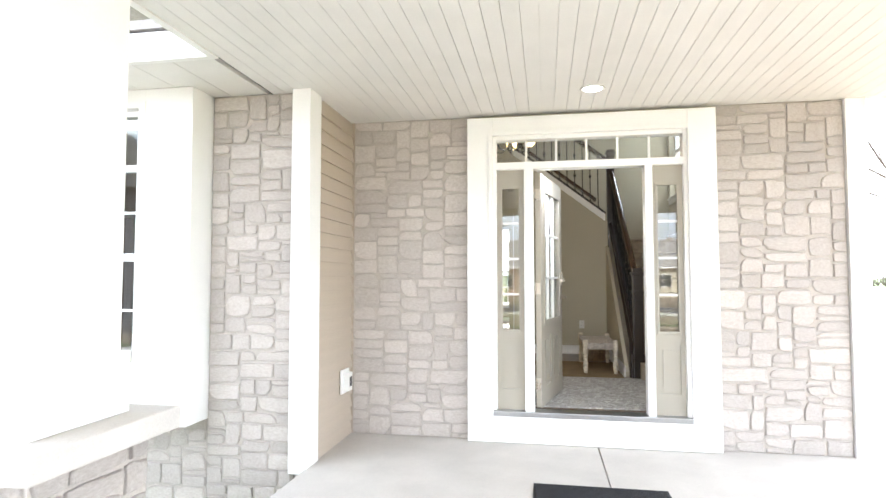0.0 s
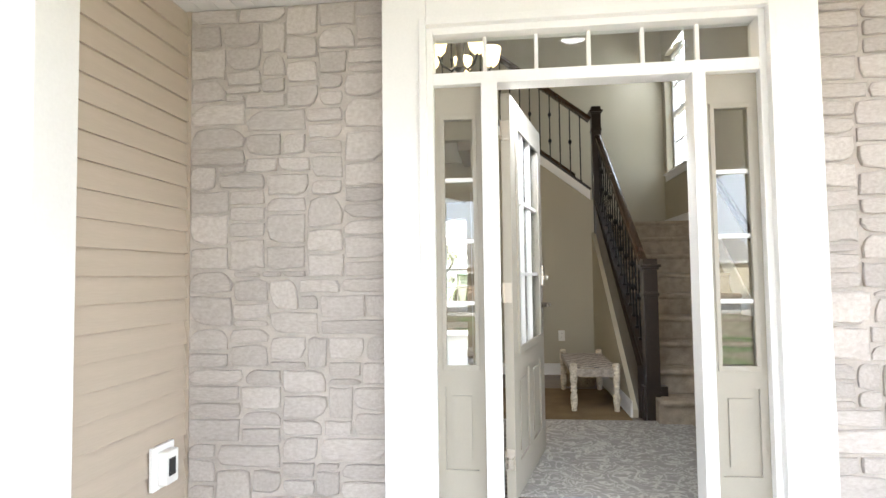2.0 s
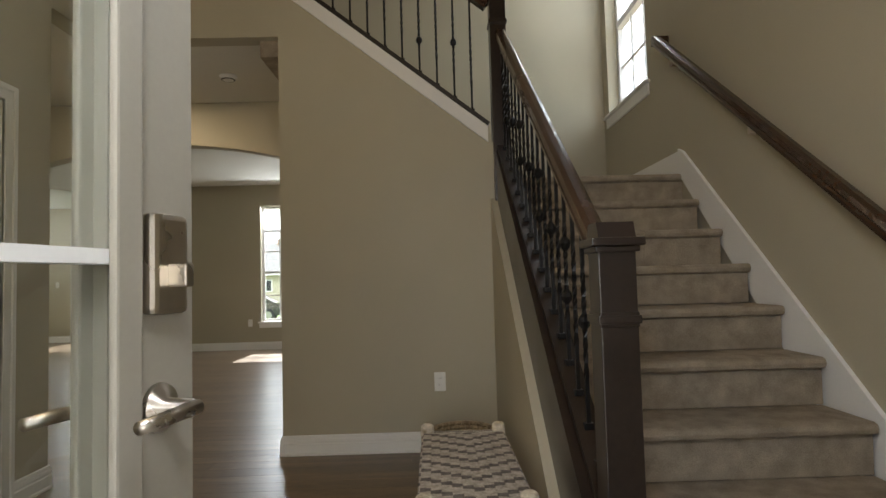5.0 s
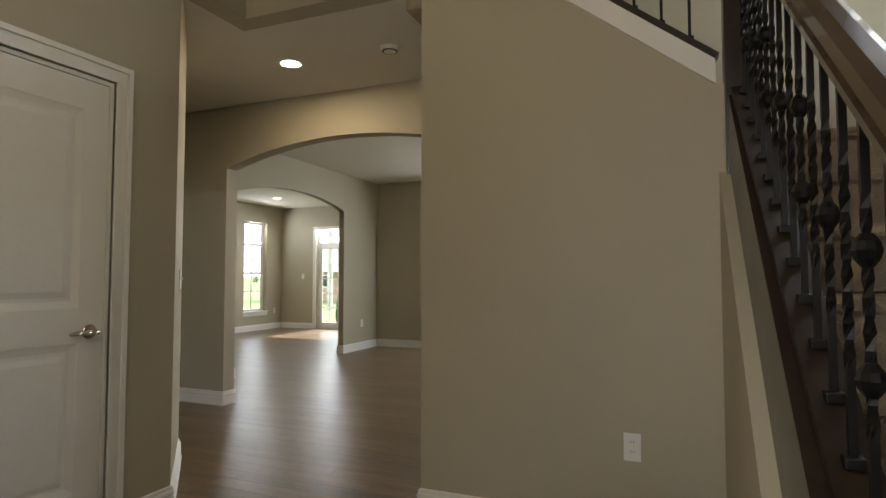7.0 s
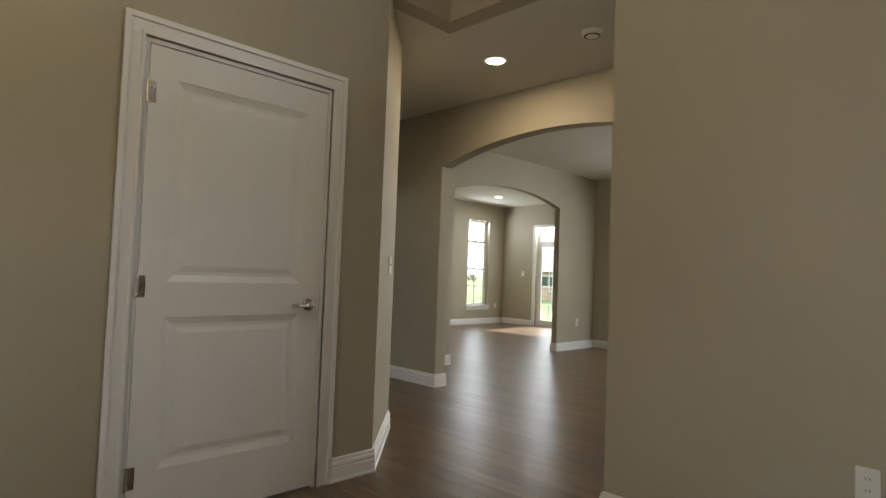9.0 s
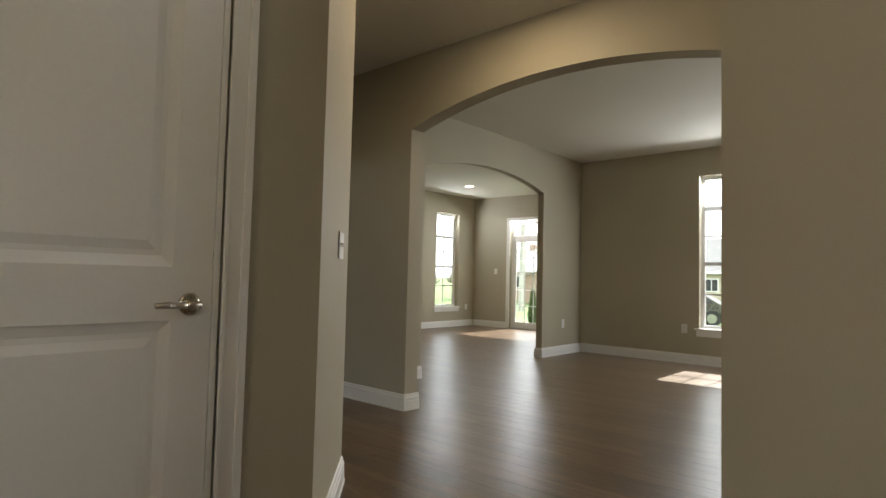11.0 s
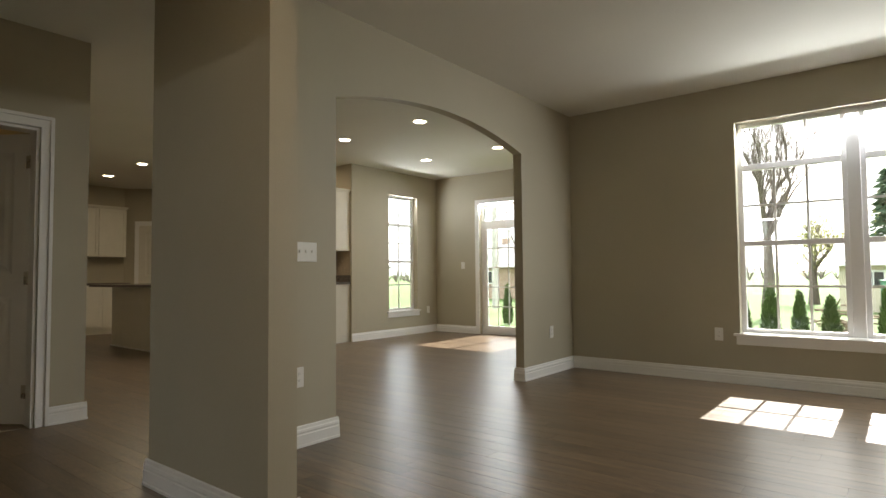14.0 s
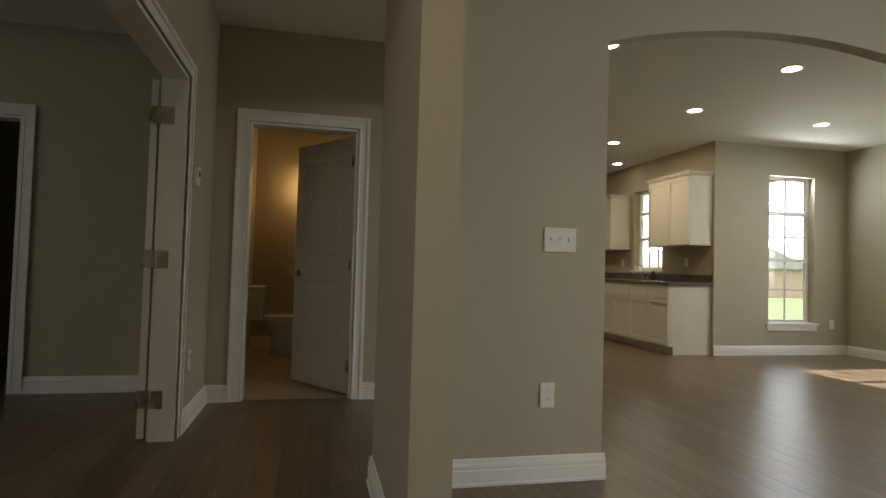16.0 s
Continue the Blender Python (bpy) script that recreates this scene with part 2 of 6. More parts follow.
def empty(name, label, category, m=None, group="", kind=""):
    o = new(name)
    o.empty_display_size = 0.1
    if m is not None:
        o.matrix_world = m
    return tagged(o, label, category, group, kind)


def box(bm, x0, x1, y0, y1, z0, z1, bevel=0.0):
    g = bmesh.ops.create_cube(bm, size=1.0, matrix=Matrix.Translation(((x0 + x1) / 2, (y0 + y1) / 2, (z0 + z1) / 2)) @ Matrix.Diagonal((abs(x1 - x0), abs(y1 - y0), abs(z1 - z0), 1)))
    if bevel:
        es = list({e for v in g["verts"] for e in v.link_edges})
        bmesh.ops.bevel(bm, geom=es, offset=bevel, segments=2, affect="EDGES", profile=0.6)
    return bm


def boxes(*bs, bevel=0.0):
    bm = bmesh.new()
    for b in bs:
        box(bm, *b, bevel=bevel)
    return bm


def prism(bm, pts, axis, a0, a1):
    """A closed outline pushed along an axis: axis y takes (x, z), x takes (y, z), z takes (x, y)."""
    def at(p, a):
        return {"x": (a, p[0], p[1]), "y": (p[0], a, p[1]), "z": (p[0], p[1], a)}[axis]
    lo, hi = [bm.verts.new(at(p, a0)) for p in pts], [bm.verts.new(at(p, a1)) for p in pts]
    n = len(pts)
    bm.faces.new(lo)
    bm.faces.new(hi[::-1])
    for i in range(n):
        bm.faces.new((lo[i], hi[i], hi[(i + 1) % n], lo[(i + 1) % n]))
    return bm


def rod(bm, a, b, r0, r1=None, sides=10):
    a, b = Vector(a), Vector(b)
    q = (b - a).to_track_quat("Z", "Y")
    r1 = r0 if r1 is None else r1
    lo, hi = [], []
    for i in range(sides):
        d = q @ Vector((math.cos(2 * math.pi * i / sides), math.sin(2 * math.pi * i / sides), 0))
        lo.append(bm.verts.new(a + d * r0))
        hi.append(bm.verts.new(b + d * r1))
    for i in range(sides):
        j = (i + 1) % sides
        bm.faces.new((lo[i], lo[j], hi[j], hi[i]))
    bm.faces.new(lo[::-1])
    bm.faces.new(hi)
    return bm


def lathe(bm, profile, m=None, sides=20):
    """Turns (radius, height) pairs about z."""
    m = m or Matrix.Identity(4)
    rings = []
    for r, z in profile:
        rings.append([bm.verts.new(m @ Vector((r * math.cos(2 * math.pi * i / sides), r * math.sin(2 * math.pi * i / sides), z))) for i in range(sides)])
    for a, b in zip(rings, rings[1:]):
        for i in range(sides):
            bm.faces.new((a[i], a[(i + 1) % sides], b[(i + 1) % sides], b[i]))
    bm.faces.new(rings[0][::-1])
    bm.faces.new(rings[-1])
    return bm


def wall(name, axis, c0, c1, a0, a1, z0, z1, holes=(), material=None, label="", arch=None):
    """A wall from c0 to c1 thick that runs from a0 to a1 along the axis, with openings (a0, a1, z0, z1). arch: (a0, a1, spring, crown), open to the floor."""
    bm = bmesh.new()

    def b(p0, p1, q0, q1):
        if p1 - p0 > 1e-4 and q1 - q0 > 1e-4:
            box(bm, *((p0, p1, c0, c1) if axis == "x" else (c0, c1, p0, p1)), q0, q1)
    cuts = list(holes)
    if arch:
        cuts.append((arch[0], arch[1], z0, arch[3] + 0.02))
    edges = sorted({a0, a1, *[h[0] for h in cuts], *[h[1] for h in cuts]})
    for p0, p1 in zip(edges, edges[1:]):
        z = z0
        for h in sorted((h for h in cuts if h[0] <= p0 + 1e-6 and h[1] >= p1 - 1e-6), key=lambda h: h[2]):
            b(p0, p1, z, h[2])
            z = h[3]
        b(p0, p1, z, z1)
    if arch:
        s0, s1, spring, crown = arch
        half, rise = (s1 - s0) / 2, crown - spring
        rad = (half * half + rise * rise) / (2 * rise)
        mid = (s0 + s1) / 2
        n = 28
        top = crown + 0.02
        arc = [(s0 + (s1 - s0) * i / n, crown - rad + math.sqrt(rad * rad - (s0 + (s1 - s0) * i / n - mid) ** 2)) for i in range(n + 1)]
        prism(bm, [(s0, top)] + arc + [(s1, top)], "y" if axis == "x" else "x", c0, c1)
    return tagged(part(name, bm, material or WALL), label or "painted greige interior wall", "wall", kind="structure")


BASE_PROFILE = [(0, 0), (0.022, 0), (0.022, 0.012), (0.017, 0.016), (0.017, 0.070), (0.013, 0.074), (0.013, 0.081), (0.0165, 0.086), (0.014, 0.099), (0.009, 0.104), (0.007, 0.119), (0, 0.124)]


def baseboard(p0, p1, side):
    """Skirting from p0 to p1 on the floor; side +1 projects to the left of that way."""
    p0, p1 = Vector((*p0, 0)), Vector((*p1, 0))
    d = (p1 - p0).normalized()
    n = Vector((-d.y, d.x, 0)) * side
    bm = bmesh.new()
    r = [[bm.verts.new(p + n * a + Vector((0, 0, h))) for a, h in BASE_PROFILE] for p in (p0, p1)]
    k = len(BASE_PROFILE)
    for i in range(k):
        bm.faces.new((r[0][i], r[1][i], r[1][(i + 1) % k], r[0][(i + 1) % k]))
    bm.faces.new(r[0])
    bm.faces.new(r[1][::-1])
    return tagged(part("baseboard", bm, TRIM), "white moulded baseboard along the wall", "baseboard", kind="structure")


def casing(axis, face, out, a0, a1, top, w=0.085, sides=2):
    """Door casing round an opening a0..a1 up to top on the wall face; out is the side it projects to (+1, -1)."""
    bm = bmesh.new()

    def b(p0, p1, z0, z1, t):
        f0, f1 = sorted((face, face + out * t))
        box(bm, *((p0, p1, f0, f1) if axis == "x" else (f0, f1, p0, p1)), z0, z1, bevel=0.002)
    for s, e in ((a0, -1), (a1, 1))[:sides]:
        i, o, q = s + e * 0.004, s + e * w, s + e * (w - 0.024)
        b(min(i, o), max(i, o), 0, top + w, 0.012)
        b(min(q, o), max(q, o), 0, top + w, 0.022)
        h = s + e * 0.018
        b(min(i, h), max(i, h), 0, top + 0.018, 0.017)
    b(a0 - w + 0.001, a1 + w - 0.001, top + 0.004, top + w - 0.001, 0.0125)
    b(a0 - w + 0.001, a1 + w - 0.001, top + w - 0.024, top + w + 0.001, 0.0225)
    b(a0 - 0.017, a1 + 0.017, top + 0.004, top + 0.018, 0.0175)
    return tagged(part("door_casing", bm, TRIM), "white moulded door casing", "casing", kind="structure")


def jamb(axis, c0, c1, a0, a1, top, t=0.018, sides=2):
    bm = bmesh.new()
    for p0, p1, z0, z1 in ((a0, a0 + t, 0, top), (a0 + t, a1 - t, top - t, top), (a1 - t, a1, 0, top))[:sides + 1]:
        box(bm, *((p0, p1, c0 - 0.002, c1 + 0.002) if axis == "x" else (c0 - 0.002, c1 + 0.002, p0, p1)), z0, z1)
    return tagged(part("door_frame", bm, TRIM), "white painted door jamb", "door frame", kind="structure")


def panel_door(name, m, w, h, label, material=TRIM, knob_end=1, lever=True, panels=None, hinge_shown=True):
    """A leaf hinged at its own origin, running along +x, thickness along y, with recessed moulded panels on both sides."""
    root = empty(name, label, "door", m)
    t = 0.036
    st = 0.115
    panels = panels or [(0.24, 0.87), (1.02, h - 0.13)]
    bm = boxes((0, st, -t, 0, 0, h), (w - st, w, -t, 0, 0, h))
    z = 0
    for p0, p1 in panels:
        box(bm, st, w - st, -t, 0, z, p0)
        z = p1
    box(bm, st, w - st, -t, 0, z, h)
    part("leaf_frame", bm, material, root)
    for p0, p1 in panels:
        bm = bmesh.new()
        x0, x1 = st, w - st
        box(bm, x0, x1, -t + 0.011, -0.011, p0, p1)
        for s in (0, 1):
            ya, yb, yc = (-0.011, -0.002, -0.005) if s == 0 else (-t + 0.011, -t + 0.002, -t + 0.005)
            # sloped moulding round the field, then the raised field
            o = [(x0, p0), (x1, p0), (x1, p1), (x0, p1)]
            i = [(x0 + 0.03, p0 + 0.03), (x1 - 0.03, p0 + 0.03), (x1 - 0.03, p1 - 0.03), (x0 + 0.03, p1 - 0.03)]
            vo = [bm.verts.new((a, yb, b)) for a, b in o]
            vi = [bm.verts.new((a, ya, b)) for a, b in i]
            for k in range(4):
                bm.faces.new((vo[k], vo[(k + 1) % 4], vi[(k + 1) % 4], vi[k]))
            q = [(x0 + 0.045, p0 + 0.045), (x1 - 0.045, p0 + 0.045), (x1 - 0.045, p1 - 0.045), (x0 + 0.045, p1 - 0.045)]
            r = [(x0 + 0.07, p0 + 0.07), (x1 - 0.07, p0 + 0.07), (x1 - 0.07, p1 - 0.07), (x0 + 0.07, p1 - 0.07)]
            vq = [bm.verts.new((a, ya, b)) for a, b in q]
            vr = [bm.verts.new((a, yc, b)) for a, b in r]
            for k in range(4):
                bm.faces.new((vq[k], vq[(k + 1) % 4], vr[(k + 1) % 4], vr[k]))
            bm.faces.new(vr)
        part("panel", bm, material, root)
    kx = w - 0.065
    for s in (1, -1):
        y0 = 0 if s > 0 else -t
        bm = bmesh.new()
        lathe(bm, [(0.032, 0), (0.032, 0.006), (0.026, 0.010), (0.012, 0.014), (0.011, 0.045)], Matrix.Translation((kx, y0, 0.915)) @ Matrix.Rotation(radians(-90 * s), 4, "X"))
        rose = part("handle_rose", bm, NICKEL, root, "brushed nickel rose", smooth=True)
        bm = bmesh.new()
        if lever:
            c = [(kx + 0.012, 0.045), (kx - 0.03, 0.050), (kx - 0.07, 0.046), (kx - 0.11, 0.040)]
            for a, b in zip(c, c[1:]):
                rod(bm, (a[0], y0 + s * a[1], 0.915), (b[0], y0 + s * b[1], 0.913), 0.010, 0.008)
        else:
            lathe(bm, [(0.012, 0.03), (0.024, 0.038), (0.029, 0.05), (0.026, 0.064), (0.012, 0.07)], Matrix.Translation((kx, y0, 0.915)) @ Matrix.Rotation(radians(-90 * s), 4, "X"))
        part("lever" if lever else "knob", bm, NICKEL, root, "brushed nickel handle", smooth=True)
    part("latch_plate", boxes((w - 0.001, w + 0.0015, -t + 0.007, -0.007, 0.885, 0.945)), NICKEL, root)
    if hinge_shown:
        for z in (0.22, 1.0, h - 0.2):
            bm = boxes((-0.012, 0.03, -0.001, 0.0015, z - 0.045, z + 0.045), (-0.0015, 0.0, -t, 0.001, z - 0.045, z + 0.045))
            rod(bm, (-0.004, 0.005, z - 0.047), (-0.004, 0.005, z + 0.047), 0.006)
            part("hinge", bm, NICKEL, root, "satin nickel butt hinge")
    return root


def sash_window(name, axis, face, out, a0, a1, z0, z1, bars, label, cols=2, depth=0.09):
    """A vinyl window in an opening: frame, rails at the heights in bars [(z, thickness)], panes and grilles. out: the way to the outdoors; face: the inner wall face."""
    root = empty(name, label, "window", kind="structure")
    f0 = face + out * depth
    f1 = face + out * (depth + 0.05)

    def b(bm, p0, p1, q0, q1, d0=0.0, d1=0.0):
        lo, hi = sorted((f0 + out * d0, f1 + out * d1))
        box(bm, *((p0, p1, lo, hi) if axis == "x" else (lo, hi, p0, p1)), q0, q1, bevel=0.002)
    t = 0.04
    bm = bmesh.new()
    b(bm, a0, a0 + t, z0, z1), b(bm, a1 - t, a1, z0, z1), b(bm, a0 + t, a1 - t, z0, z0 + t), b(bm, a0 + t, a1 - t, z1 - t, z1)
    part("window_frame", bm, VINYL, root)
    zs = [z0 + t] + [z for z, _ in bars] + [z1 - t]
    for z, th in bars:
        bm = bmesh.new()
        b(bm, a0 + t, a1 - t, z - th / 2, z + th / 2, -0.012, -0.004)
        part("sash_rail", bm, VINYL, root)
    mid = (f0 + f1) / 2
    for i, (q0, q1) in enumerate(zip(zs, zs[1:])):
        g = bmesh.new()
        box(g, *((a0 + t, a1 - t, mid - 0.002, mid + 0.002) if axis == "x" else (mid - 0.002, mid + 0.002, a0 + t, a1 - t)), q0, q1)
        pane = part("pane", g, GLASS, root)
        pane.visible_shadow = False
        bm = bmesh.new()
        w = 0.020
        for c in range(1, cols):
            x = a0 + t + (a1 - a0 - 2 * t) * c / cols
            box(bm, *((x - w / 2, x + w / 2, mid - 0.007, mid + 0.007) if axis == "x" else (mid - 0.007, mid + 0.007, x - w / 2, x + w / 2)), q0, q1)
        if q1 - q0 > 0.6:
            zz = (q0 + q1) / 2
            box(bm, *((a0 + t, a1 - t, mid - 0.0065, mid + 0.0065) if axis == "x" else (mid - 0.0065, mid + 0.0065, a0 + t, a1 - t)), zz - w / 2, zz + w / 2)
        part("grille", bm, VINYL, root)
    return root


def plate(name, m, label, w=0.072, h=0.118, kind="outlet", n=1):
    """A cover plate facing its own -y, centred on its origin."""
    root = empty(name, label, "outlet" if kind == "outlet" else "switch", m)
    part("cover_plate", boxes((-w / 2, w / 2, -0.006, 0, -h / 2, h / 2), bevel=0.002), PLASTIC, root)
    if kind == "outlet":
        for z in (-0.02, 0.02):
            bm = bmesh.new()
            lathe(bm, [(0.016, 0), (0.016, 0.003)], Matrix.Translation((0, -0.006, z)) @ Matrix.Rotation(radians(90), 4, "X"), 14)
            s = part("socket", bm, PLASTIC, root)
            part("slot", boxes((-0.007, -0.005, -0.0095, -0.0088, z - 0.002, z + 0.007), (0.005, 0.007, -0.0095, -0.0088, z - 0.002, z + 0.007)), BLACK, s)
    else:
        for i in range(n):
            x = (i - (n - 1) / 2) * 0.046
            part("toggle", boxes((x - 0.005, x + 0.005, -0.016, -0.005, -0.004, 0.011), bevel=0.001), PLASTIC, root)
    return root


def can_light(x, y, z, lens=LENS, label="round recessed ceiling light, lit, with white trim ring"):
    root = empty("recessed_light", label, "ceiling light", Matrix.Translation((x, y, z)), group="recessed ceiling lights")
    bm = bmesh.new()
    lathe(bm, [(0.095, 0.0), (0.095, -0.004), (0.088, -0.007), (0.072, -0.006), (0.068, -0.002)])
    part("trim_ring", bm, PLASTIC, root, smooth=True)
    bm = bmesh.new()
    lathe(bm, [(0.070, -0.0045), (0.05, -0.0075), (0.02, -0.009)])
    part("lens", bm, lens, root)
    return root

# ---- structure: walls, floors, ceilings ----
H, TOP = 2.74, 5.5
XH, YS = -0.70, 8.195   # faces of the right hall wall and of the stair wall
PZ, PCEIL = -0.26, 2.545
T = 0.13


def set_in_place(before):
    """Moves what was built since then, drawn up about the front door, to where the porch meets the house."""
    for o in bpy.data.objects:
        if o not in before and o.parent is None:
            o.location.x += 0.06
            o.location.y -= 0.20


# front wall of the foyer with the entry opening
earlier = set(bpy.data.objects)
wall("wall_front", "x", 4.60, 4.65, -2.10, 2.10, -0.5, TOP, [(-0.78, 0.91, -0.02, 2.40)], label="front wall of the house, greige inside")
set_in_place(earlier)
wall("wall_foyer_right", "y", 1.80, 1.95, 4.45, 9.53, 0, TOP, [(8.40, 9.27, 2.42, 3.98)], label="greige stair wall with a tall window")
wall("wall_stair_back", "x", 9.40, 9.53, -0.82 + T, 1.80, 0, TOP)
wall("wall_closet", "y", -1.87 - T, -1.87, 4.45, 7.745, 0, TOP, [(6.47, 7.38, 0, 2.045)], label="greige wall with a closet door")
# angled wall between the closet and the hall
bm = bmesh.new()
prism(bm, [(-1.87, 7.745), (-2.515, 8.39), (-2.60, 8.30), (-1.87 - T, 7.745)], "z", 0, H)
prism(bm, [(-2.516, 8.391), (-3.02, 8.64), (-3.02, 8.51), (-2.601, 8.301)], "z", 2.05, H)
tagged(part("wall_angled", bm, WALL), "greige angled hall wall", "wall", kind="structure")
wall("wall_hall_left", "x", 8.64 - T, 8.64, -6.05, -3.021, 0, H, [(-5.14, -3.021, 0, 2.05)], label="greige hall wall with a wide cased opening")
wall("wall_bath", "y", -6.05 - T, -6.05, 8.64, 9.98, 0, H, [(8.875, 9.67, 0, 2.045)], label="greige wall with the powder room door")
wall("wall_bath_kitchen", "x", 9.98 - T, 9.98, -13.3, -6.05 - T, 0, H)
wall("wall_bath_back", "y", -9.0 - T, -9.0, 8.64, 9.85, 0, H)
wall("wall_bath_side", "x", 8.64 - T, 8.64, -9.0 - T, -6.05 - T, 0, H)
wall("wall_office_back", "y", -6.46 - T, -6.46, 3.90, 8.51, 0, H, [(6.45, 7.23, 0, 2.045)], label="greige office wall with a cased doorway")
wall("wall_office_front", "x", 3.75, 3.90, -8.2, -2.03, 0, H, [(-4.98, -3.24, 0.44, 2.40)])
wall("wall_beyond_office", "y", -8.3, -8.2, 3.90, 8.51, 0, H)
wall("wall_hall_right", "y", XH, XH + T, YS + T, 9.665, 0, H, [(8.53, 9.36, 0, 2.045)], label="greige hall wall with a closed door")
wall("wall_arch_front", "x", 9.665, 9.80, -4.345, 1.8, 0, H, arch=(-3.355, -0.865, 2.165, 2.36), label="greige wall with a wide arched opening")
wall("wall_arch_side", "y", -4.34, -4.25, 9.80, 16.52, 0, H, arch=(10.775, 13.08, 2.165, 2.325), label="greige wall with an arched opening to the kitchen")
wall("wall_dining_back", "x", 14.115, 14.29, -4.25, 1.95, -1.2, 2.95, [(-2.60, 0.05, 0.455, 2.385)], label="greige dining wall with a triple window")
wall("wall_dining_right", "y", 1.80, 1.95, 9.53, 14.115, 0, H)
wall("wall_slider", "x", 16.385, 16.55, -8.18, -4.25, -1.2, 2.95, [(-7.07, -5.50, 0.0, 2.21)], label="greige wall with a sliding patio door")
wall("wall_nook", "y", -8.18, -8.02, 14.33, 16.385, -1.2, 2.95, [(15.15, 15.86, 0.415, 2.345)], label="greige wall with a tall narrow window")
wall("wall_sink", "x", 14.33, 14.49, -13.35, -8.18, -1.2, 2.95, [(-9.90, -9.13, 1.06, 2.31)], label="greige kitchen wall over the sink")
wall("wall_kitchen_far", "y", -13.35, -13.2, 9.85, 14.33, 0, H)
bm = bmesh.new()
prism(bm, [(-13.2, 13.15), (-12.02, 14.33), (-13.2, 14.33)], "z", 0, H)
tagged(part("wall_pantry", bm, WALL), "greige angled pantry wall", "wall", kind="structure")
# the stair wall follows the slope of the upper flight
SL = 0.77


def skirt_z(x):
    return 2.04 + SL * (0.66 - x)


bm = bmesh.new()
prism(bm, [(XH, 0), (0.70, 0), (0.70, skirt_z(0.70) - 0.05), (XH, skirt_z(XH) - 0.05)], "y", YS, YS + T)
tagged(part("wall_stair", bm, WALL), "greige wall under the upper stair flight", "wall", kind="structure")
# upper storey round the void
wall("wall_void_side", "y", -2.05, -1.915, 7.75, 8.27, 2.735, TOP)
wall("wall_void_back", "x", 8.274, 8.41, -2.05, XH + 0.005, 2.734, TOP)
wall("wall_upper_hall", "x", 9.53, 9.66, -3.0, -0.82 + T, 2.9, TOP)
wall("wall_upper_end", "y", -3.13, -3.0, 8.41, 9.66, 2.9, TOP)
tagged(part("ceiling_foyer", boxes((-3.2, 1.95, 4.4, 9.7, TOP, TOP + 0.15)), CEIL), "white high foyer ceiling", "ceiling", kind="structure")
tagged(part("ceiling_hall", boxes((-3.0, XH + 0.02, 8.275, 9.6, H, H + 0.16), (-13.3, -3.0, 8.28, 9.6, H, H + 0.16), (-3.0, -1.92, 7.5, 8.275, H, H + 0.16), (-8.3, -3.0, 3.75, 8.28, H, H + 0.16), (-3.0, -2.0, 3.75, 7.5, H, H + 0.16)), CEIL), "smooth painted hall ceiling", "ceiling", kind="structure")
tagged(part("ceiling_dining", boxes((-4.39, 1.95, 9.6, 14.2, H, H + 0.16)), CEIL), "smooth painted dining room ceiling", "ceiling", kind="structure")
tagged(part("ceiling_kitchen", boxes((-13.35, -4.39, 9.6, 16.5, H, H + 0.16)), CEIL), "smooth painted kitchen ceiling", "ceiling", kind="structure")
# roof, and wide unseen overhangs added at the back to shorten the sun patches
tagged(part("roof", boxes((-13.6, 2.4, 4.0, 14.3, 5.7, 5.9), (-4.7, 2.4, 14.29, 16.42, 2.93, 3.10), (-13.6, -4.0, 14.0, 18.5, 2.96, 3.13)), FARROOF), "shingled roof with unseen back overhangs added to cut the sun", "roof", kind="structure")

# sub-floor under the planks, tile in the powder room
tagged(part("floor", boxes((-13.35, 1.95, 4.41, 16.5, -0.25, -0.013), (-8.3, -2.03, 3.75, 4.41, -0.25, -0.013)), DARKWOOD), "brown wood plank floor", "floor", kind="structure")
floor = bpy.data.objects["floor"]
part("tile_floor", boxes((-9.0, -6.10, 8.64, 9.85, -0.012, 0.002)), TILE, floor, "beige tile in the powder room")

# porch floor slabs with a joint
earlier = set(bpy.data.objects)
bm = boxes((-2.02, 0.12, -2.2, 4.64, -0.9, PZ), (0.128, 2.6, -2.2, 4.64, -0.9, PZ), bevel=0.006)
tagged(part("porch_floor", bm, CONCRETE), "pale broom-finished concrete porch slab", "porch floor", kind="structure")
set_in_place(earlier)

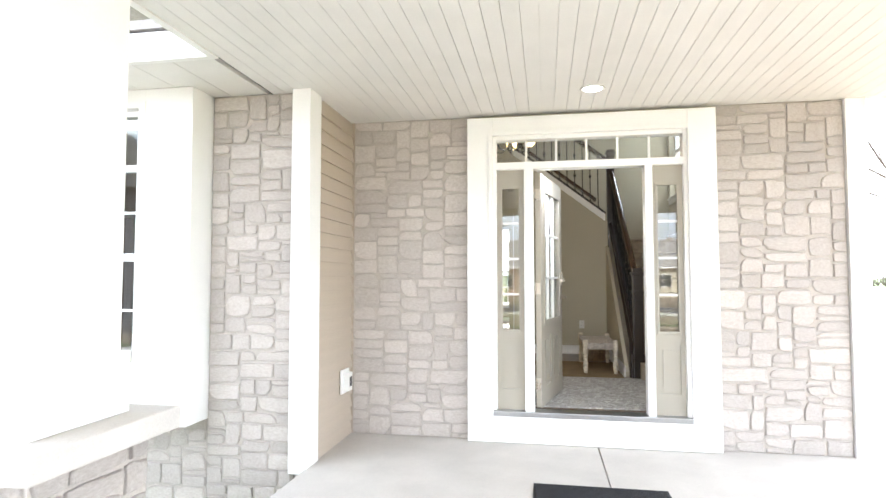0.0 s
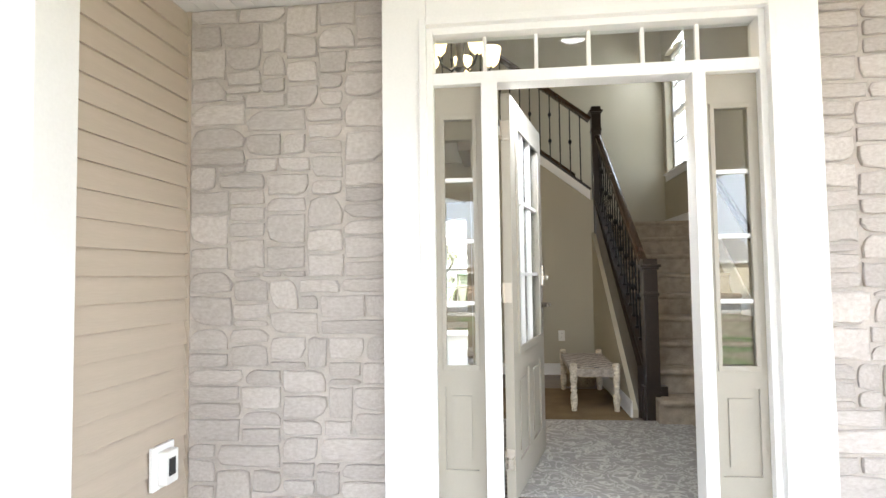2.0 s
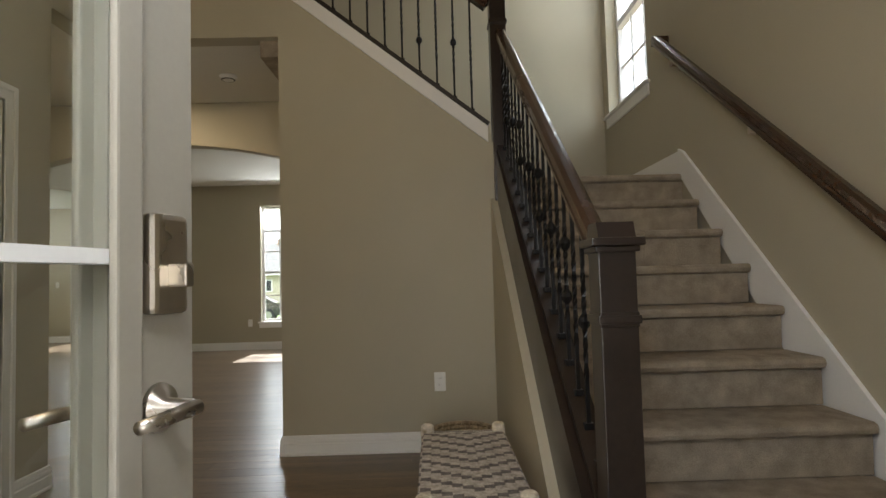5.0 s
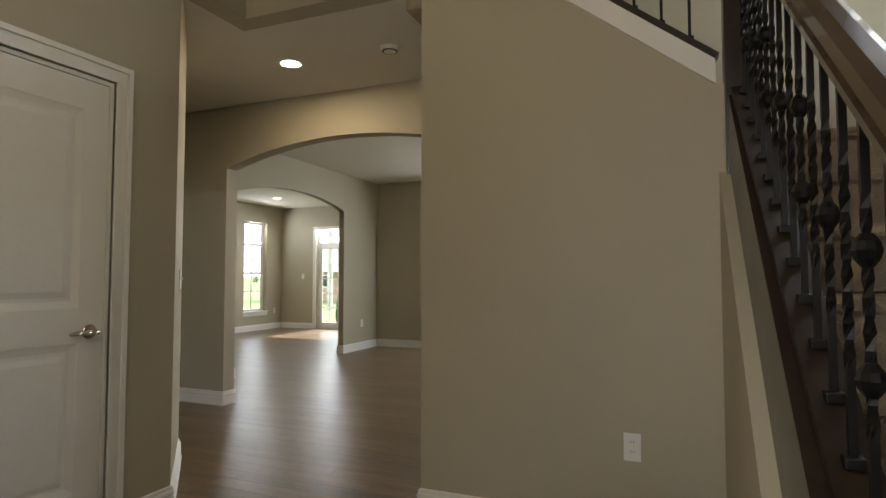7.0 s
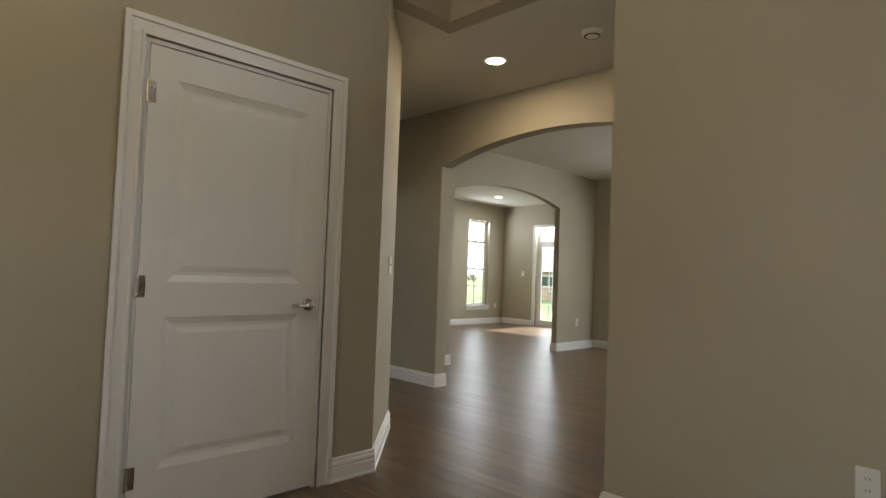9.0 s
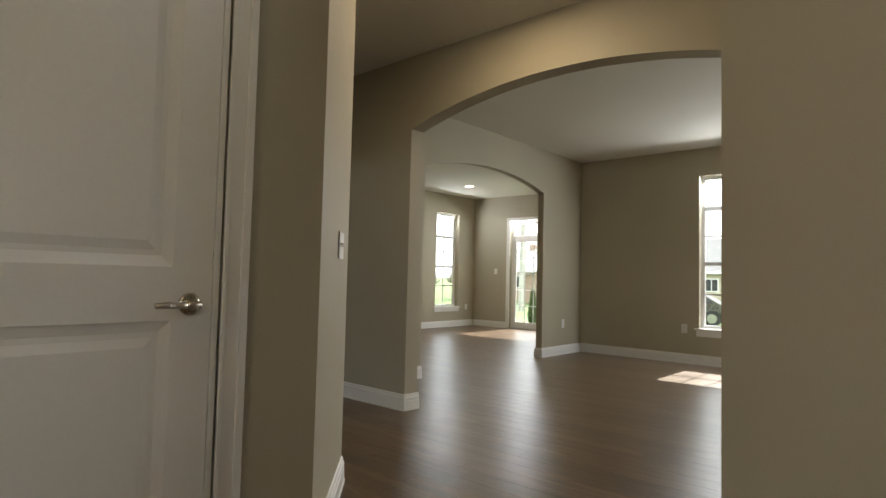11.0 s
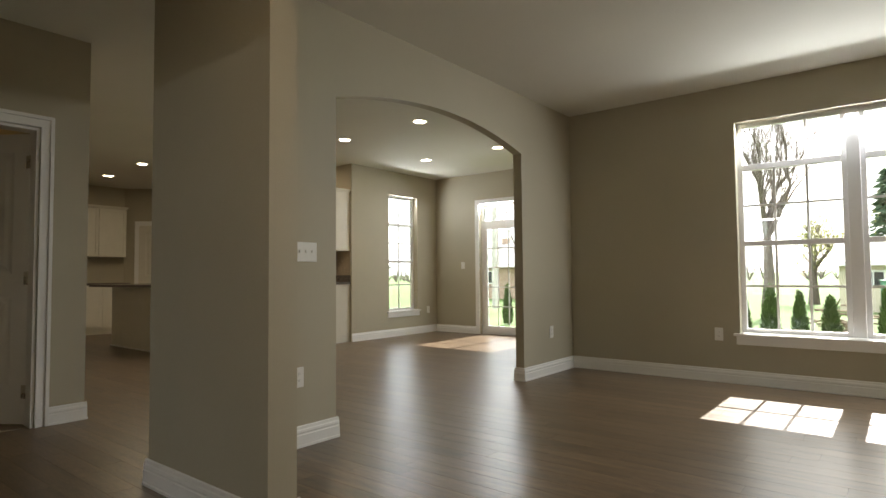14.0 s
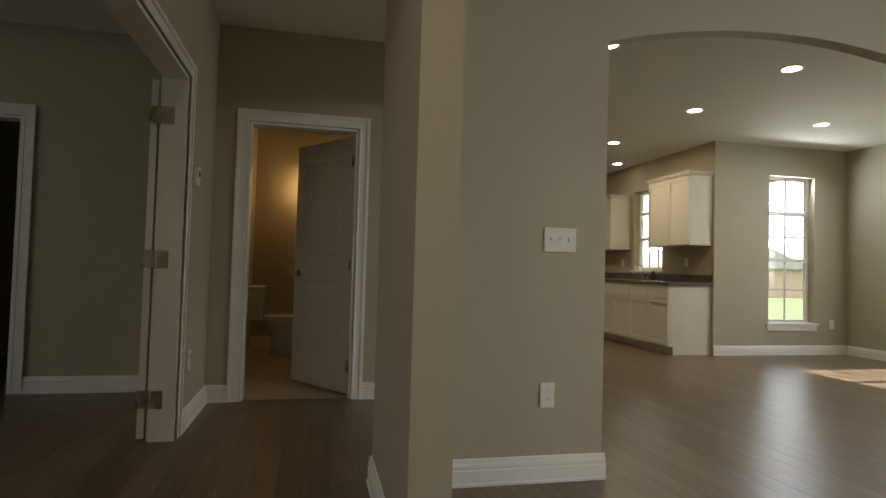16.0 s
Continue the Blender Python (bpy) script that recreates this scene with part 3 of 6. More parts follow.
# ---- trim ----
for a, b, s in (
    ((-1.87, 4.80), (-1.87, 6.385), -1), ((-1.87, 7.465), (-1.87, 7.755), -1), ((-1.87, 7.745), (-2.515, 8.39), -1),
    ((-5.23, 8.64), (-6.05, 8.64), -1), ((-6.05, 8.64), (-6.05, 8.79), -1), ((-6.05, 9.755), (-6.05, 9.995), -1), ((-6.04, 9.98), (-12.5, 9.98), -1),
    ((-4.365, 9.665), (-3.34, 9.665), -1), ((-3.355, 9.65), (-3.355, 9.815), -1), ((-4.346, 9.80), (-4.346, 9.65), -1), ((-0.865, 9.665), (XH, 9.665), -1), ((-0.865, 9.815), (-0.865, 9.65), -1),
    ((-3.355, 9.80), (-4.25, 9.80), -1), ((-4.25, 9.80), (-4.25, 10.79), -1), ((-4.25, 10.775), (-4.35, 10.775), -1), ((-4.34, 10.79), (-4.34, 9.80), -1),
    ((-4.35, 13.08), (-4.24, 13.08), -1), ((-4.25, 13.065), (-4.25, 14.115), -1), ((-4.34, 16.385), (-4.34, 13.065), -1),
    ((-4.25, 14.115), (1.8, 14.115), -1), ((1.8, 14.115), (1.8, 9.8), -1), ((1.8, 9.8), (-0.865, 9.8), -1),
    ((-8.02, 14.33), (-8.02, 16.385), -1), ((-8.02, 16.385), (-7.145, 16.385), -1), ((-5.425, 16.385), (-4.34, 16.385), -1),
    ((XH, YS), (0.66, YS), -1), ((XH, YS + 0.25), (XH, YS - 0.015), -1), ((0.66, YS), (0.66, 6.23), -1),
    ((-6.46, 3.90), (-6.46, 6.365), -1), ((-6.46, 7.315), (-6.46, 8.51), -1), ((-9.0, 8.64), (-9.0, 9.85), -1), ((1.80, 6.1), (1.80, 4.8), -1),
):
    baseboard(a, b, s)
casing("y", -1.87, 1, 6.47, 7.38, 2.045)
jamb("y", -1.87 - T, -1.87, 6.47, 7.38, 2.045)
casing("x", 8.64, 1, -5.14, -3.10, 2.05, sides=1)
casing("x", 8.64 - T, -1, -5.14, -3.11, 2.05, sides=1)
jamb("x", 8.64 - T, 8.64, -5.14, -3.03, 2.05, sides=1)
casing("y", -6.05, 1, 8.875, 9.67, 2.045)
jamb("y", -6.05 - T, -6.05, 8.875, 9.67, 2.045)
casing("y", -6.46, 1, 6.45, 7.23, 2.045)
jamb("y", -6.46 - T, -6.46, 6.45, 7.23, 2.045)
casing("y", XH, -1, 8.53, 9.36, 2.045)
jamb("y", XH, XH + T, 8.53, 9.36, 2.045)

# ---- windows and the sliding door ----
for i, (a0, a1) in enumerate(((-2.60, -1.765), (-1.675, -0.905), (-0.815, 0.05))):
    sash_window("window_%d" % (i + 1), "x", 14.115, 1, a0, a1, 0.455, 2.385, [(1.27, 0.045), (1.97, 0.05)], "white vinyl window with grilles, garden behind", cols=3)
tagged(part("window_mullion", boxes((-1.766, -1.674, 14.18, 14.27, 0.455, 2.385), (-0.906, -0.814, 14.18, 14.27, 0.455, 2.385), bevel=0.003), VINYL), "white posts between the dining windows", "mullion", kind="structure")
sash_window("window_4", "y", -8.02, -1, 15.15, 15.86, 0.415, 2.345, [(1.24, 0.045), (1.86, 0.05)], "tall narrow white vinyl window", cols=2)
sash_window("window_5", "x", 14.33, 1, -9.90, -9.13, 1.06, 2.31, [(1.55, 0.045), (1.95, 0.05)], "white vinyl window over the kitchen sink", cols=3)
sash_window("window_6", "y", 1.80, 1, 8.40, 9.27, 2.42, 3.98, [(3.18, 0.05)], "white double-hung window over the stair landing", cols=3)


def stool(axis, face, out, a0, a1, z):
    """A sill board with an apron under it, on the room side."""
    bm = bmesh.new()
    for d0, d1, z0, z1, e in ((-0.09, 0.04, z - 0.022, z, 0.05), (0.0, 0.018, z - 0.10, z - 0.022, 0.03)):
        f0, f1 = sorted((face - out * d0, face - out * d1))
        p0, p1 = a0 - (e if d0 == 0 or True else 0), a1 + e
        if d0 < 0:
            f0, f1 = sorted((face, face - out * d1))
        box(bm, *((p0, p1, f0, f1) if axis == "x" else (f0, f1, p0, p1)), z0, z1, bevel=0.004)
    f0, f1 = sorted((face, face + out * 0.09))
    box(bm, *((a0 + 0.001, a1 - 0.001, f0, f1) if axis == "x" else (f0, f1, a0 + 0.001, a1 - 0.001)), z - 0.015, z + 0.004)
    return tagged(part("window_sill", bm, TRIM), "white painted window sill with apron", "window sill", kind="structure")


stool("x", 14.115, 1, -2.60, 0.05, 0.455)
stool("y", -8.02, -1, 15.15, 15.86, 0.415)
stool("x", 14.33, 1, -9.90, -9.13, 1.06)
stool("y", 1.80, 1, 8.40, 9.27, 2.42)


def patio_door():
    root = empty("door_patio", "white sliding glass patio door with transom and grilles", "patio door", kind="structure")
    x0, x1, y0, y1 = -7.07, -5.50, 16.45, 16.52
    bm = boxes((x0, x0 + 0.05, y0, y1, 0, 2.21), (x1 - 0.05, x1, y0, y1, 0, 2.21), (x0 + 0.05, x1 - 0.05, y0, y1, 2.16, 2.21), (x0 + 0.05, x1 - 0.05, y0, y1, 1.84, 1.92), (x0 + 0.05, x1 - 0.05, y0, y1, 0.0, 0.04), bevel=0.003)
    part("door_frame", bm, VINYL, root)
    mid = (x0 + x1) / 2
    for k, (a, b, yy) in enumerate(((x0 + 0.05, mid + 0.03, y0 - 0.004), (mid - 0.03, x1 - 0.05, y0 + 0.034))):
        bm = boxes((a, a + 0.07, yy, yy + 0.034, 0.04, 1.84), (b - 0.07, b, yy, yy + 0.034, 0.04, 1.84), (a + 0.07, b - 0.07, yy, yy + 0.034, 0.04, 0.14), (a + 0.07, b - 0.07, yy, yy + 0.034, 1.78, 1.84), bevel=0.003)
        s = part("sliding_panel", bm, VINYL, root)
        g = part("pane", boxes((a + 0.07, b - 0.07, yy + 0.015, yy + 0.019, 0.14, 1.78)), GLASS, s)
        g.visible_shadow = False
        bm = bmesh.new()
        for i in (1, 2):
            xx = a + 0.07 + (b - a - 0.14) * i / 3
            box(bm, xx - 0.008, xx + 0.008, yy + 0.012, yy + 0.022, 0.14, 1.78)
        for i in range(1, 5):
            zz = 0.14 + 1.64 * i / 5
            box(bm, a + 0.07, b - 0.07, yy + 0.0125, yy + 0.0215, zz - 0.008, zz + 0.008)
        part("grille", bm, VINYL, s)
        if k == 0:
            bm = bmesh.new()
            rod(bm, (a + 0.035, yy - 0.035, 0.88), (a + 0.035, yy - 0.035, 1.08), 0.009)
            rod(bm, (a + 0.035, yy - 0.035, 0.89), (a + 0.035, yy + 0.002, 0.89), 0.007)
            rod(bm, (a + 0.035, yy - 0.035, 1.07), (a + 0.035, yy + 0.002, 1.07), 0.007)
            part("pull_handle", bm, PLASTIC, s)
    g = part("transom_pane", boxes((x0 + 0.05, x1 - 0.05, y0 + 0.03, y0 + 0.034, 1.92, 2.16)), GLASS, root)
    g.visible_shadow = False
    bm = bmesh.new()
    for i in range(1, 4):
        xx = x0 + 0.05 + (x1 - x0 - 0.1) * i / 4
        box(bm, xx - 0.008, xx + 0.008, y0 + 0.026, y0 + 0.038, 1.92, 2.16)
    part("transom_grille", bm, VINYL, root)


patio_door()
bm = boxes((-7.145, -7.07, 16.365, 16.385, 0, 2.285), (-5.50, -5.425, 16.365, 16.385, 0, 2.285), (-7.07, -5.50, 16.366, 16.385, 2.21, 2.284), bevel=0.003)
tagged(part("patio_door_casing", bm, TRIM), "white casing round the patio door", "casing", kind="structure")

# ---- entry unit ----
earlier = set(bpy.data.objects)


def entry():
    """White trim and frame, two sidelights, a transom of six lites."""
    tr = boxes((-0.95, -0.73, 4.50, 4.66, -0.255, 2.51), (0.86, 1.08, 4.50, 4.66, -0.255, 2.51), (-0.73, 0.86, 4.501, 4.66, 2.35, 2.51), (-0.73, 0.86, 4.501, 4.66, -0.255, -0.03), bevel=0.004)
    for a, b in ((-0.765, -0.73), (0.86, 0.895)):
        box(tr, a, b, 4.488, 4.502, -0.03, 2.385, bevel=0.004)
    box(tr, -0.73, 0.86, 4.488, 4.5025, 2.35, 2.385, bevel=0.004)
    tagged(part("entry_trim", tr, EXTRIM), "wide white trim board round the front entry", "trim", kind="structure")
    root = empty("door_frame_entry", "white front entry frame with sidelights and a transom", "entry frame", kind="structure")
    fr = boxes((-0.732, -0.70, 4.53, 4.648, -0.03, 2.35), (0.83, 0.862, 4.53, 4.648, -0.03, 2.35), (-0.70, 0.83, 4.53, 4.648, 2.315, 2.352), (-0.70, 0.83, 4.53, 4.648, 2.06, 2.12), (-0.465, -0.385, 4.52, 4.648, -0.03, 2.06), (0.525, 0.585, 4.52, 4.648, -0.03, 2.06), bevel=0.004)
    part("frame", fr, EXTRIM, root)
    part("sill", boxes((-0.74, 0.87, 4.49, 4.655, -0.035, 0.006), bevel=0.004), STEEL, root, "aluminium threshold")
    for i in range(6):
        a = -0.70 + 1.53 * i / 6
        g = part("transom_pane", boxes((a + 0.009, a + 1.53 / 6 - 0.009, 4.600, 4.604, 2.12, 2.315)), GLASS, root)
        g.visible_shadow = False
    for i in range(1, 6):
        a = -0.70 + 1.53 * i / 6
        part("transom_bar", boxes((a - 0.009, a + 0.009, 4.588, 4.616, 2.12, 2.315)), EXTRIM, root)
    for x0, x1 in ((-0.70, -0.465), (0.585, 0.83)):
        y0, y1 = 4.575, 4.62
        s = part("sidelight", boxes((x0, x0 + 0.037, y0, y1, 0, 2.06), (x1 - 0.037, x1, y0, y1, 0, 2.06), (x0 + 0.037, x1 - 0.037, y0, y1, 1.90, 2.06), (x0 + 0.037, x1 - 0.037, y0, y1, 0.58, 0.68), (x0 + 0.037, x1 - 0.037, y0, y1, 0, 0.18), (x0 + 0.037, x1 - 0.037, y0 + 0.012, y1 - 0.012, 0.18, 0.58), (x0 + 0.07, x1 - 0.07, y0 + 0.004, y1 - 0.004, 0.225, 0.535)), GREYDOOR, root, "grey-painted sidelight")
        bead = bmesh.new()
        for f in (-0.006, 0.0):
            box(bead, x0 + 0.027, x0 + 0.048, y0 + f, y0 + 0.01, 0.662, 1.918, bevel=0.003), box(bead, x1 - 0.048, x1 - 0.027, y0 + f, y0 + 0.01, 0.662, 1.918, bevel=0.003)
            box(bead, x0 + 0.028, x1 - 0.028, y0 + f - 0.002, y0 + 0.0101, 1.895, 1.9185, bevel=0.003), box(bead, x0 + 0.028, x1 - 0.028, y0 + f - 0.002, y0 + 0.0101, 0.661, 0.686, bevel=0.003)
            break
        part("glazing_bead", bead, GREYDOOR, s)
        g = part("pane", boxes((x0 + 0.037, x1 - 0.037, 4.595, 4.600, 0.68, 1.90)), GLASS, s)
        g.visible_shadow = False
        for i in (1, 2, 3):
            z = 0.68 + 1.22 * i / 4
            part("muntin", boxes((x0 + 0.035, x1 - 0.035, 4.585, 4.610, z - 0.010, z + 0.010)), EXTRIM, s)


entry()


def front_door():
    """Grey half-glazed leaf standing open into the foyer, nine lites over two panels."""
    ang = math.degrees(math.atan2(0.885, 0.20))
    root = empty("door_front", "grey half-glazed front door standing open with nickel lock", "door", pose(-0.372, 4.655, 0.012, 0, 0, ang))
    w, h, t = 0.905, 2.03, 0.045
    # y from -t to 0; the outer face lies at y = -t when open
    g0, g1, z0, z1 = 0.13, w - 0.13, 0.72, 1.90
    bm = boxes((0, 0.13, -t, 0, 0, h), (w - 0.13, w, -t, 0, 0, h), (0.13, w - 0.13, -t, 0, z1, h), (0.13, w - 0.13, -t, 0, 0.60, z0), (0.13, w - 0.13, -t, 0, 0, 0.16), (w / 2 - 0.06, w / 2 + 0.06, -t, 0, 0.16, 0.60))
    part("leaf", bm, GREYDOOR, root)
    for a, b in ((0.13, w / 2 - 0.06), (w / 2 + 0.06, w - 0.13)):
        part("panel", boxes((a, b, -t + 0.012, -0.012, 0.16, 0.60), (a + 0.04, b - 0.04, -t + 0.003, -0.003, 0.20, 0.56)), GREYDOOR, root)
    bd = bmesh.new()
    for y0, y1 in ((-t - 0.010, -t + 0.002), (-0.002, 0.010)):
        box(bd, g0 - 0.022, g0 + 0.022, y0, y1, z0 - 0.022, z1 + 0.022, bevel=0.004), box(bd, g1 - 0.022, g1 + 0.022, y0, y1, z0 - 0.022, z1 + 0.022, bevel=0.004)
        box(bd, g0 + 0.022, g1 - 0.022, y0, y1, z1 - 0.022, z1 + 0.0215, bevel=0.004), box(bd, g0 + 0.022, g1 - 0.022, y0, y1, z0 - 0.0215, z0 + 0.022, bevel=0.004)
    part("glazing_bead", bd, GREYDOOR, root)
    g = part("pane", boxes((g0, g1, -t / 2 - 0.003, -t / 2 + 0.003, z0, z1)), GLASS, root)
    g.visible_shadow = False
    for i in (1, 2):
        x = g0 + (g1 - g0) * i / 3
        part("muntin", boxes((x - 0.009, x + 0.009, -t + 0.006, -0.006, z0, z1)), EXTRIM, root)
        z = z0 + (z1 - z0) * i / 3
        part("muntin", boxes((g0, g1, -t + 0.0065, -0.0065, z - 0.009, z + 0.009)), EXTRIM, root)
    for z in (0.20, 1.02, 1.84):
        part("hinge", boxes((-0.0015, 0.0, -t + 0.004, -0.002, z - 0.05, z + 0.05), (-0.03, 0.0, -0.003, 0.0, z - 0.05, z + 0.05)), NICKEL, root, "satin nickel hinge")
    kx = w - 0.07
    for s, y in ((-1, -t), (1, 0)):
        bm = bmesh.new()
        lathe(bm, [(0.032, 0), (0.030, 0.008), (0.013, 0.014), (0.012, 0.05)], Matrix.Translation((kx, y, 0.92)) @ Matrix.Rotation(radians(-90 * s), 4, "X"))
        rod(bm, (kx + 0.01, y + s * 0.05, 0.92), (kx - 0.10, y + s * 0.055, 0.92), 0.010, 0.008)
        part("lever_handle", bm, NICKEL, root, "nickel lever", smooth=True)
        bm = boxes((kx - 0.033, kx + 0.033, min(y, y + s * 0.022), max(y, y + s * 0.022), 1.04, 1.17), bevel=0.008)
        lock = part("deadbolt", bm, NICKEL, root, "nickel deadbolt housing")
        part("thumb_turn", boxes((kx - 0.008, kx + 0.008, min(y, y + s * 0.048), max(y, y + s * 0.048), 1.075, 1.105), bevel=0.003), NICKEL, lock)


front_door()
set_in_place(earlier)

# ---- stairs ----
RISE, RUN, N = 0.187, 0.2425, 9
Y1 = 5.97          # front of the first riser
LANDZ = RISE * N
XL, XR = 0.80, 1.785


def stairs():
    for i in range(N):
        y0, z1 = Y1 + RUN * i, RISE * (i + 1)
        back = Y1 + RUN * (i + 1) if i < N - 1 else 9.39
        bm = bmesh.new()
        x1 = XR - 0.018
        pr = [(y0 + 0.022, z1 - RISE + (0.004 if i else 0)), (y0 + 0.018, z1 - 0.045), (y0 - 0.008, z1 - 0.036), (y0 - 0.014, z1 - 0.02), (y0 - 0.008, z1 - 0.006), (y0 + 0.008, z1), (back + 0.03, z1), (back + 0.03, z1 - RISE + (0.004 if i else 0))]
        prism(bm, pr, "x", XL if i < N - 1 else XL - 0.06, x1 if i < N - 1 else 1.799)
        root = part("stair_step" if i < N - 1 else "stair_landing", bm, CARPET)
        tagged(root, "beige carpeted stair step with rounded nosing" if i < N - 1 else "beige carpeted stair landing", "stair step", group="carpeted stair steps", kind="structure")
    for i in range(7):
        x0, z1 = 0.62 - RUN * i, LANDZ + RISE * (i + 1)
        bm = boxes((x0 - RUN - 0.03, x0, YS + 0.145, 9.395, z1 - RISE + 0.004, z1), bevel=0.012)
        tagged(part("stair_step", bm, CARPET), "beige carpeted stair step of the upper flight", "stair step", group="carpeted stair steps", kind="structure")


stairs()
tagged(part("upper_floor", boxes((-3.0, -1.05, 8.41, 9.53, 2.90, 3.0)), CARPET), "carpeted upper hall floor", "floor", kind="structure")
k = RISE / RUN


def sloped(name, material, label, category, x0, x1, ya, za, yb, zb, h, w=None, kind="structure"):
    bm = bmesh.new()
    prism(bm, [(ya, za - h), (yb, zb - h), (yb, zb), (ya, za)], "x", x0, x1)
    return tagged(part(name, bm, material), label, category, kind=kind)


# white skirt on the right wall, with an upright end on the landing
bm = bmesh.new()
zt = LANDZ + 0.065
prism(bm, [(Y1 - 0.10, 0), (Y1 - 0.10, 0.09), (Y1 + RUN * (N - 1) - 0.04, zt + 0.06), (Y1 + RUN * (N - 1) + 0.02, zt + 0.09), (Y1 + RUN * (N - 1) + 0.02, LANDZ), (Y1 + RUN, 0)], "x", 1.78, 1.799)
box(bm, 1.782, 1.799, Y1 + RUN * (N - 1) + 0.02, 9.399, LANDZ, LANDZ + 0.14)
tagged(part("stair_skirt", bm, TRIM), "white skirt board along the stair wall", "trim", kind="structure")
# side of the lower flight: greige wall, dark stringer over it
bm = bmesh.new()
prism(bm, [(6.23, 0), (YS, 0), (YS, 1.60), (6.23, 0.06)], "x", 0.66, 0.76)
tagged(part("wall_under_stair", bm, WALL), "greige wall under the lower stair flight", "wall", kind="structure")
bm = bmesh.new()
prism(bm, [(6.21, 0.0), (6.21, 0.40), (8.19, 0.40 + 1.98 * k), (8.19, 1.61), (6.28, 0.10), (6.28, 0.0)], "x", 0.70, 0.81)
tagged(part("stair_stringer", bm, DARKWOOD), "espresso-stained closed stair stringer", "stringer", kind="structure")


def newel(x, y, z0, z1, label):
    root = empty("newel_post", label, "newel post", Matrix.Translation((x, y, z0)))
    h = z1 - z0
    w = 0.053
    part("shaft", boxes((-w, w, -w, w, 0, h - 0.06), bevel=0.004), DARKWOOD, root)
    bm = boxes((-w - 0.008, w + 0.008, -w - 0.008, w + 0.008, h - 0.285, h - 0.262), (-w - 0.003, w + 0.003, -w - 0.003, w + 0.003, h - 0.295, h - 0.252), bevel=0.004)
    part("collar", bm, DARKWOOD, root)
    bm = boxes((-w - 0.010, w + 0.010, -w - 0.010, w + 0.010, h - 0.085, h - 0.068), (-w - 0.022, w + 0.022, -w - 0.022, w + 0.022, h - 0.068, h - 0.045), bevel=0.004)
    bm2 = bm
    q = w + 0.006
    prism(bm2, [(-q, h - 0.045), (q, h - 0.045), (q * 0.72, h), (-q * 0.72, h)], "x", -q * 0.9, q * 0.9)
    part("cap", bm2, DARKWOOD, root)
    return root


n1 = newel(0.79, 6.145, 0, 1.235, "espresso-stained square newel post at the stair foot")
part("foot_block", boxes((-0.068, 0.115, -0.02, 0.07, 0.0, 0.26), bevel=0.006), DARKWOOD, n1)
for z in (0.06, 0.16):
    bm = bmesh.new()
    lathe(bm, [(0.006, 0), (0.006, 0.002)], Matrix.Translation((0.03, -0.062, z)) @ Matrix.Rotation(radians(90), 4, "X"), 10)
    part("screw", bm, NICKEL, n1)
newel(0.74, 8.225, 1.50, 3.04, "espresso-stained square newel post at the landing")

RAIL_SEC = [(-0.030, 0.0), (0.030, 0.0), (0.033, 0.018), (0.026, 0.026), (0.035, 0.038), (0.030, 0.058), (0.012, 0.068), (-0.012, 0.068), (-0.030, 0.058), (-0.035, 0.038), (-0.026, 0.026), (-0.033, 0.018)]


def handrail(bm, a, b, sec=RAIL_SEC, s=1.0):
    """A moulded rail between two points, its section upright."""
    a, b = Vector(a), Vector(b)
    d = (b - a).normalized()
    side = d.cross(Vector((0, 0, 1))).normalized()
    up = side.cross(d)
    r = [[bm.verts.new(p + side * u * s + up * v * s) for u, v in sec] for p in (a, b)]
    n = len(sec)
    for i in range(n):
        bm.faces.new((r[0][i], r[1][i], r[1][(i + 1) % n], r[0][(i + 1) % n]))
    bm.faces.new(r[0]), bm.faces.new(r[1][::-1])
    return bm


def baluster(x, y, z0, z1, root, knuckle):
    """Square iron bar with a twisted middle, shoes and, on some, a knuckle."""
    bm = bmesh.new()
    w = 0.0065
    h = z1 - z0
    rings = []
    steps = 26
    for i in range(steps + 1):
        z = z0 + h * i / steps
        f = min(1, max(0, (i / steps - 0.25) / 0.5))
        an = math.pi / 4 + f * math.pi * 4
        rings.append([bm.verts.new((x + w * 1.4 * math.cos(an + q * math.pi / 2), y + w * 1.4 * math.sin(an + q * math.pi / 2), z)) for q in range(4)])
    for a, b in zip(rings, rings[1:]):
        for q in range(4):
            bm.faces.new((a[q], a[(q + 1) % 4], b[(q + 1) % 4], b[q]))
    bm.faces.new(rings[0][::-1]), bm.faces.new(rings[-1])
    bar = part("baluster", bm, IRON, root)
    part("shoe", boxes((x - 0.016, x + 0.016, y - 0.016, y + 0.016, z0, z0 + 0.022), bevel=0.004), IRON, bar)
    for kz in knuckle:
        bm = bmesh.new()
        lathe(bm, [(0.009, -0.026), (0.018, -0.014), (0.022, 0.0), (0.018, 0.014), (0.009, 0.026)], Matrix.Translation((x, y, z0 + h * kz)), 10)
        part("knuckle", bm, IRON, bar)


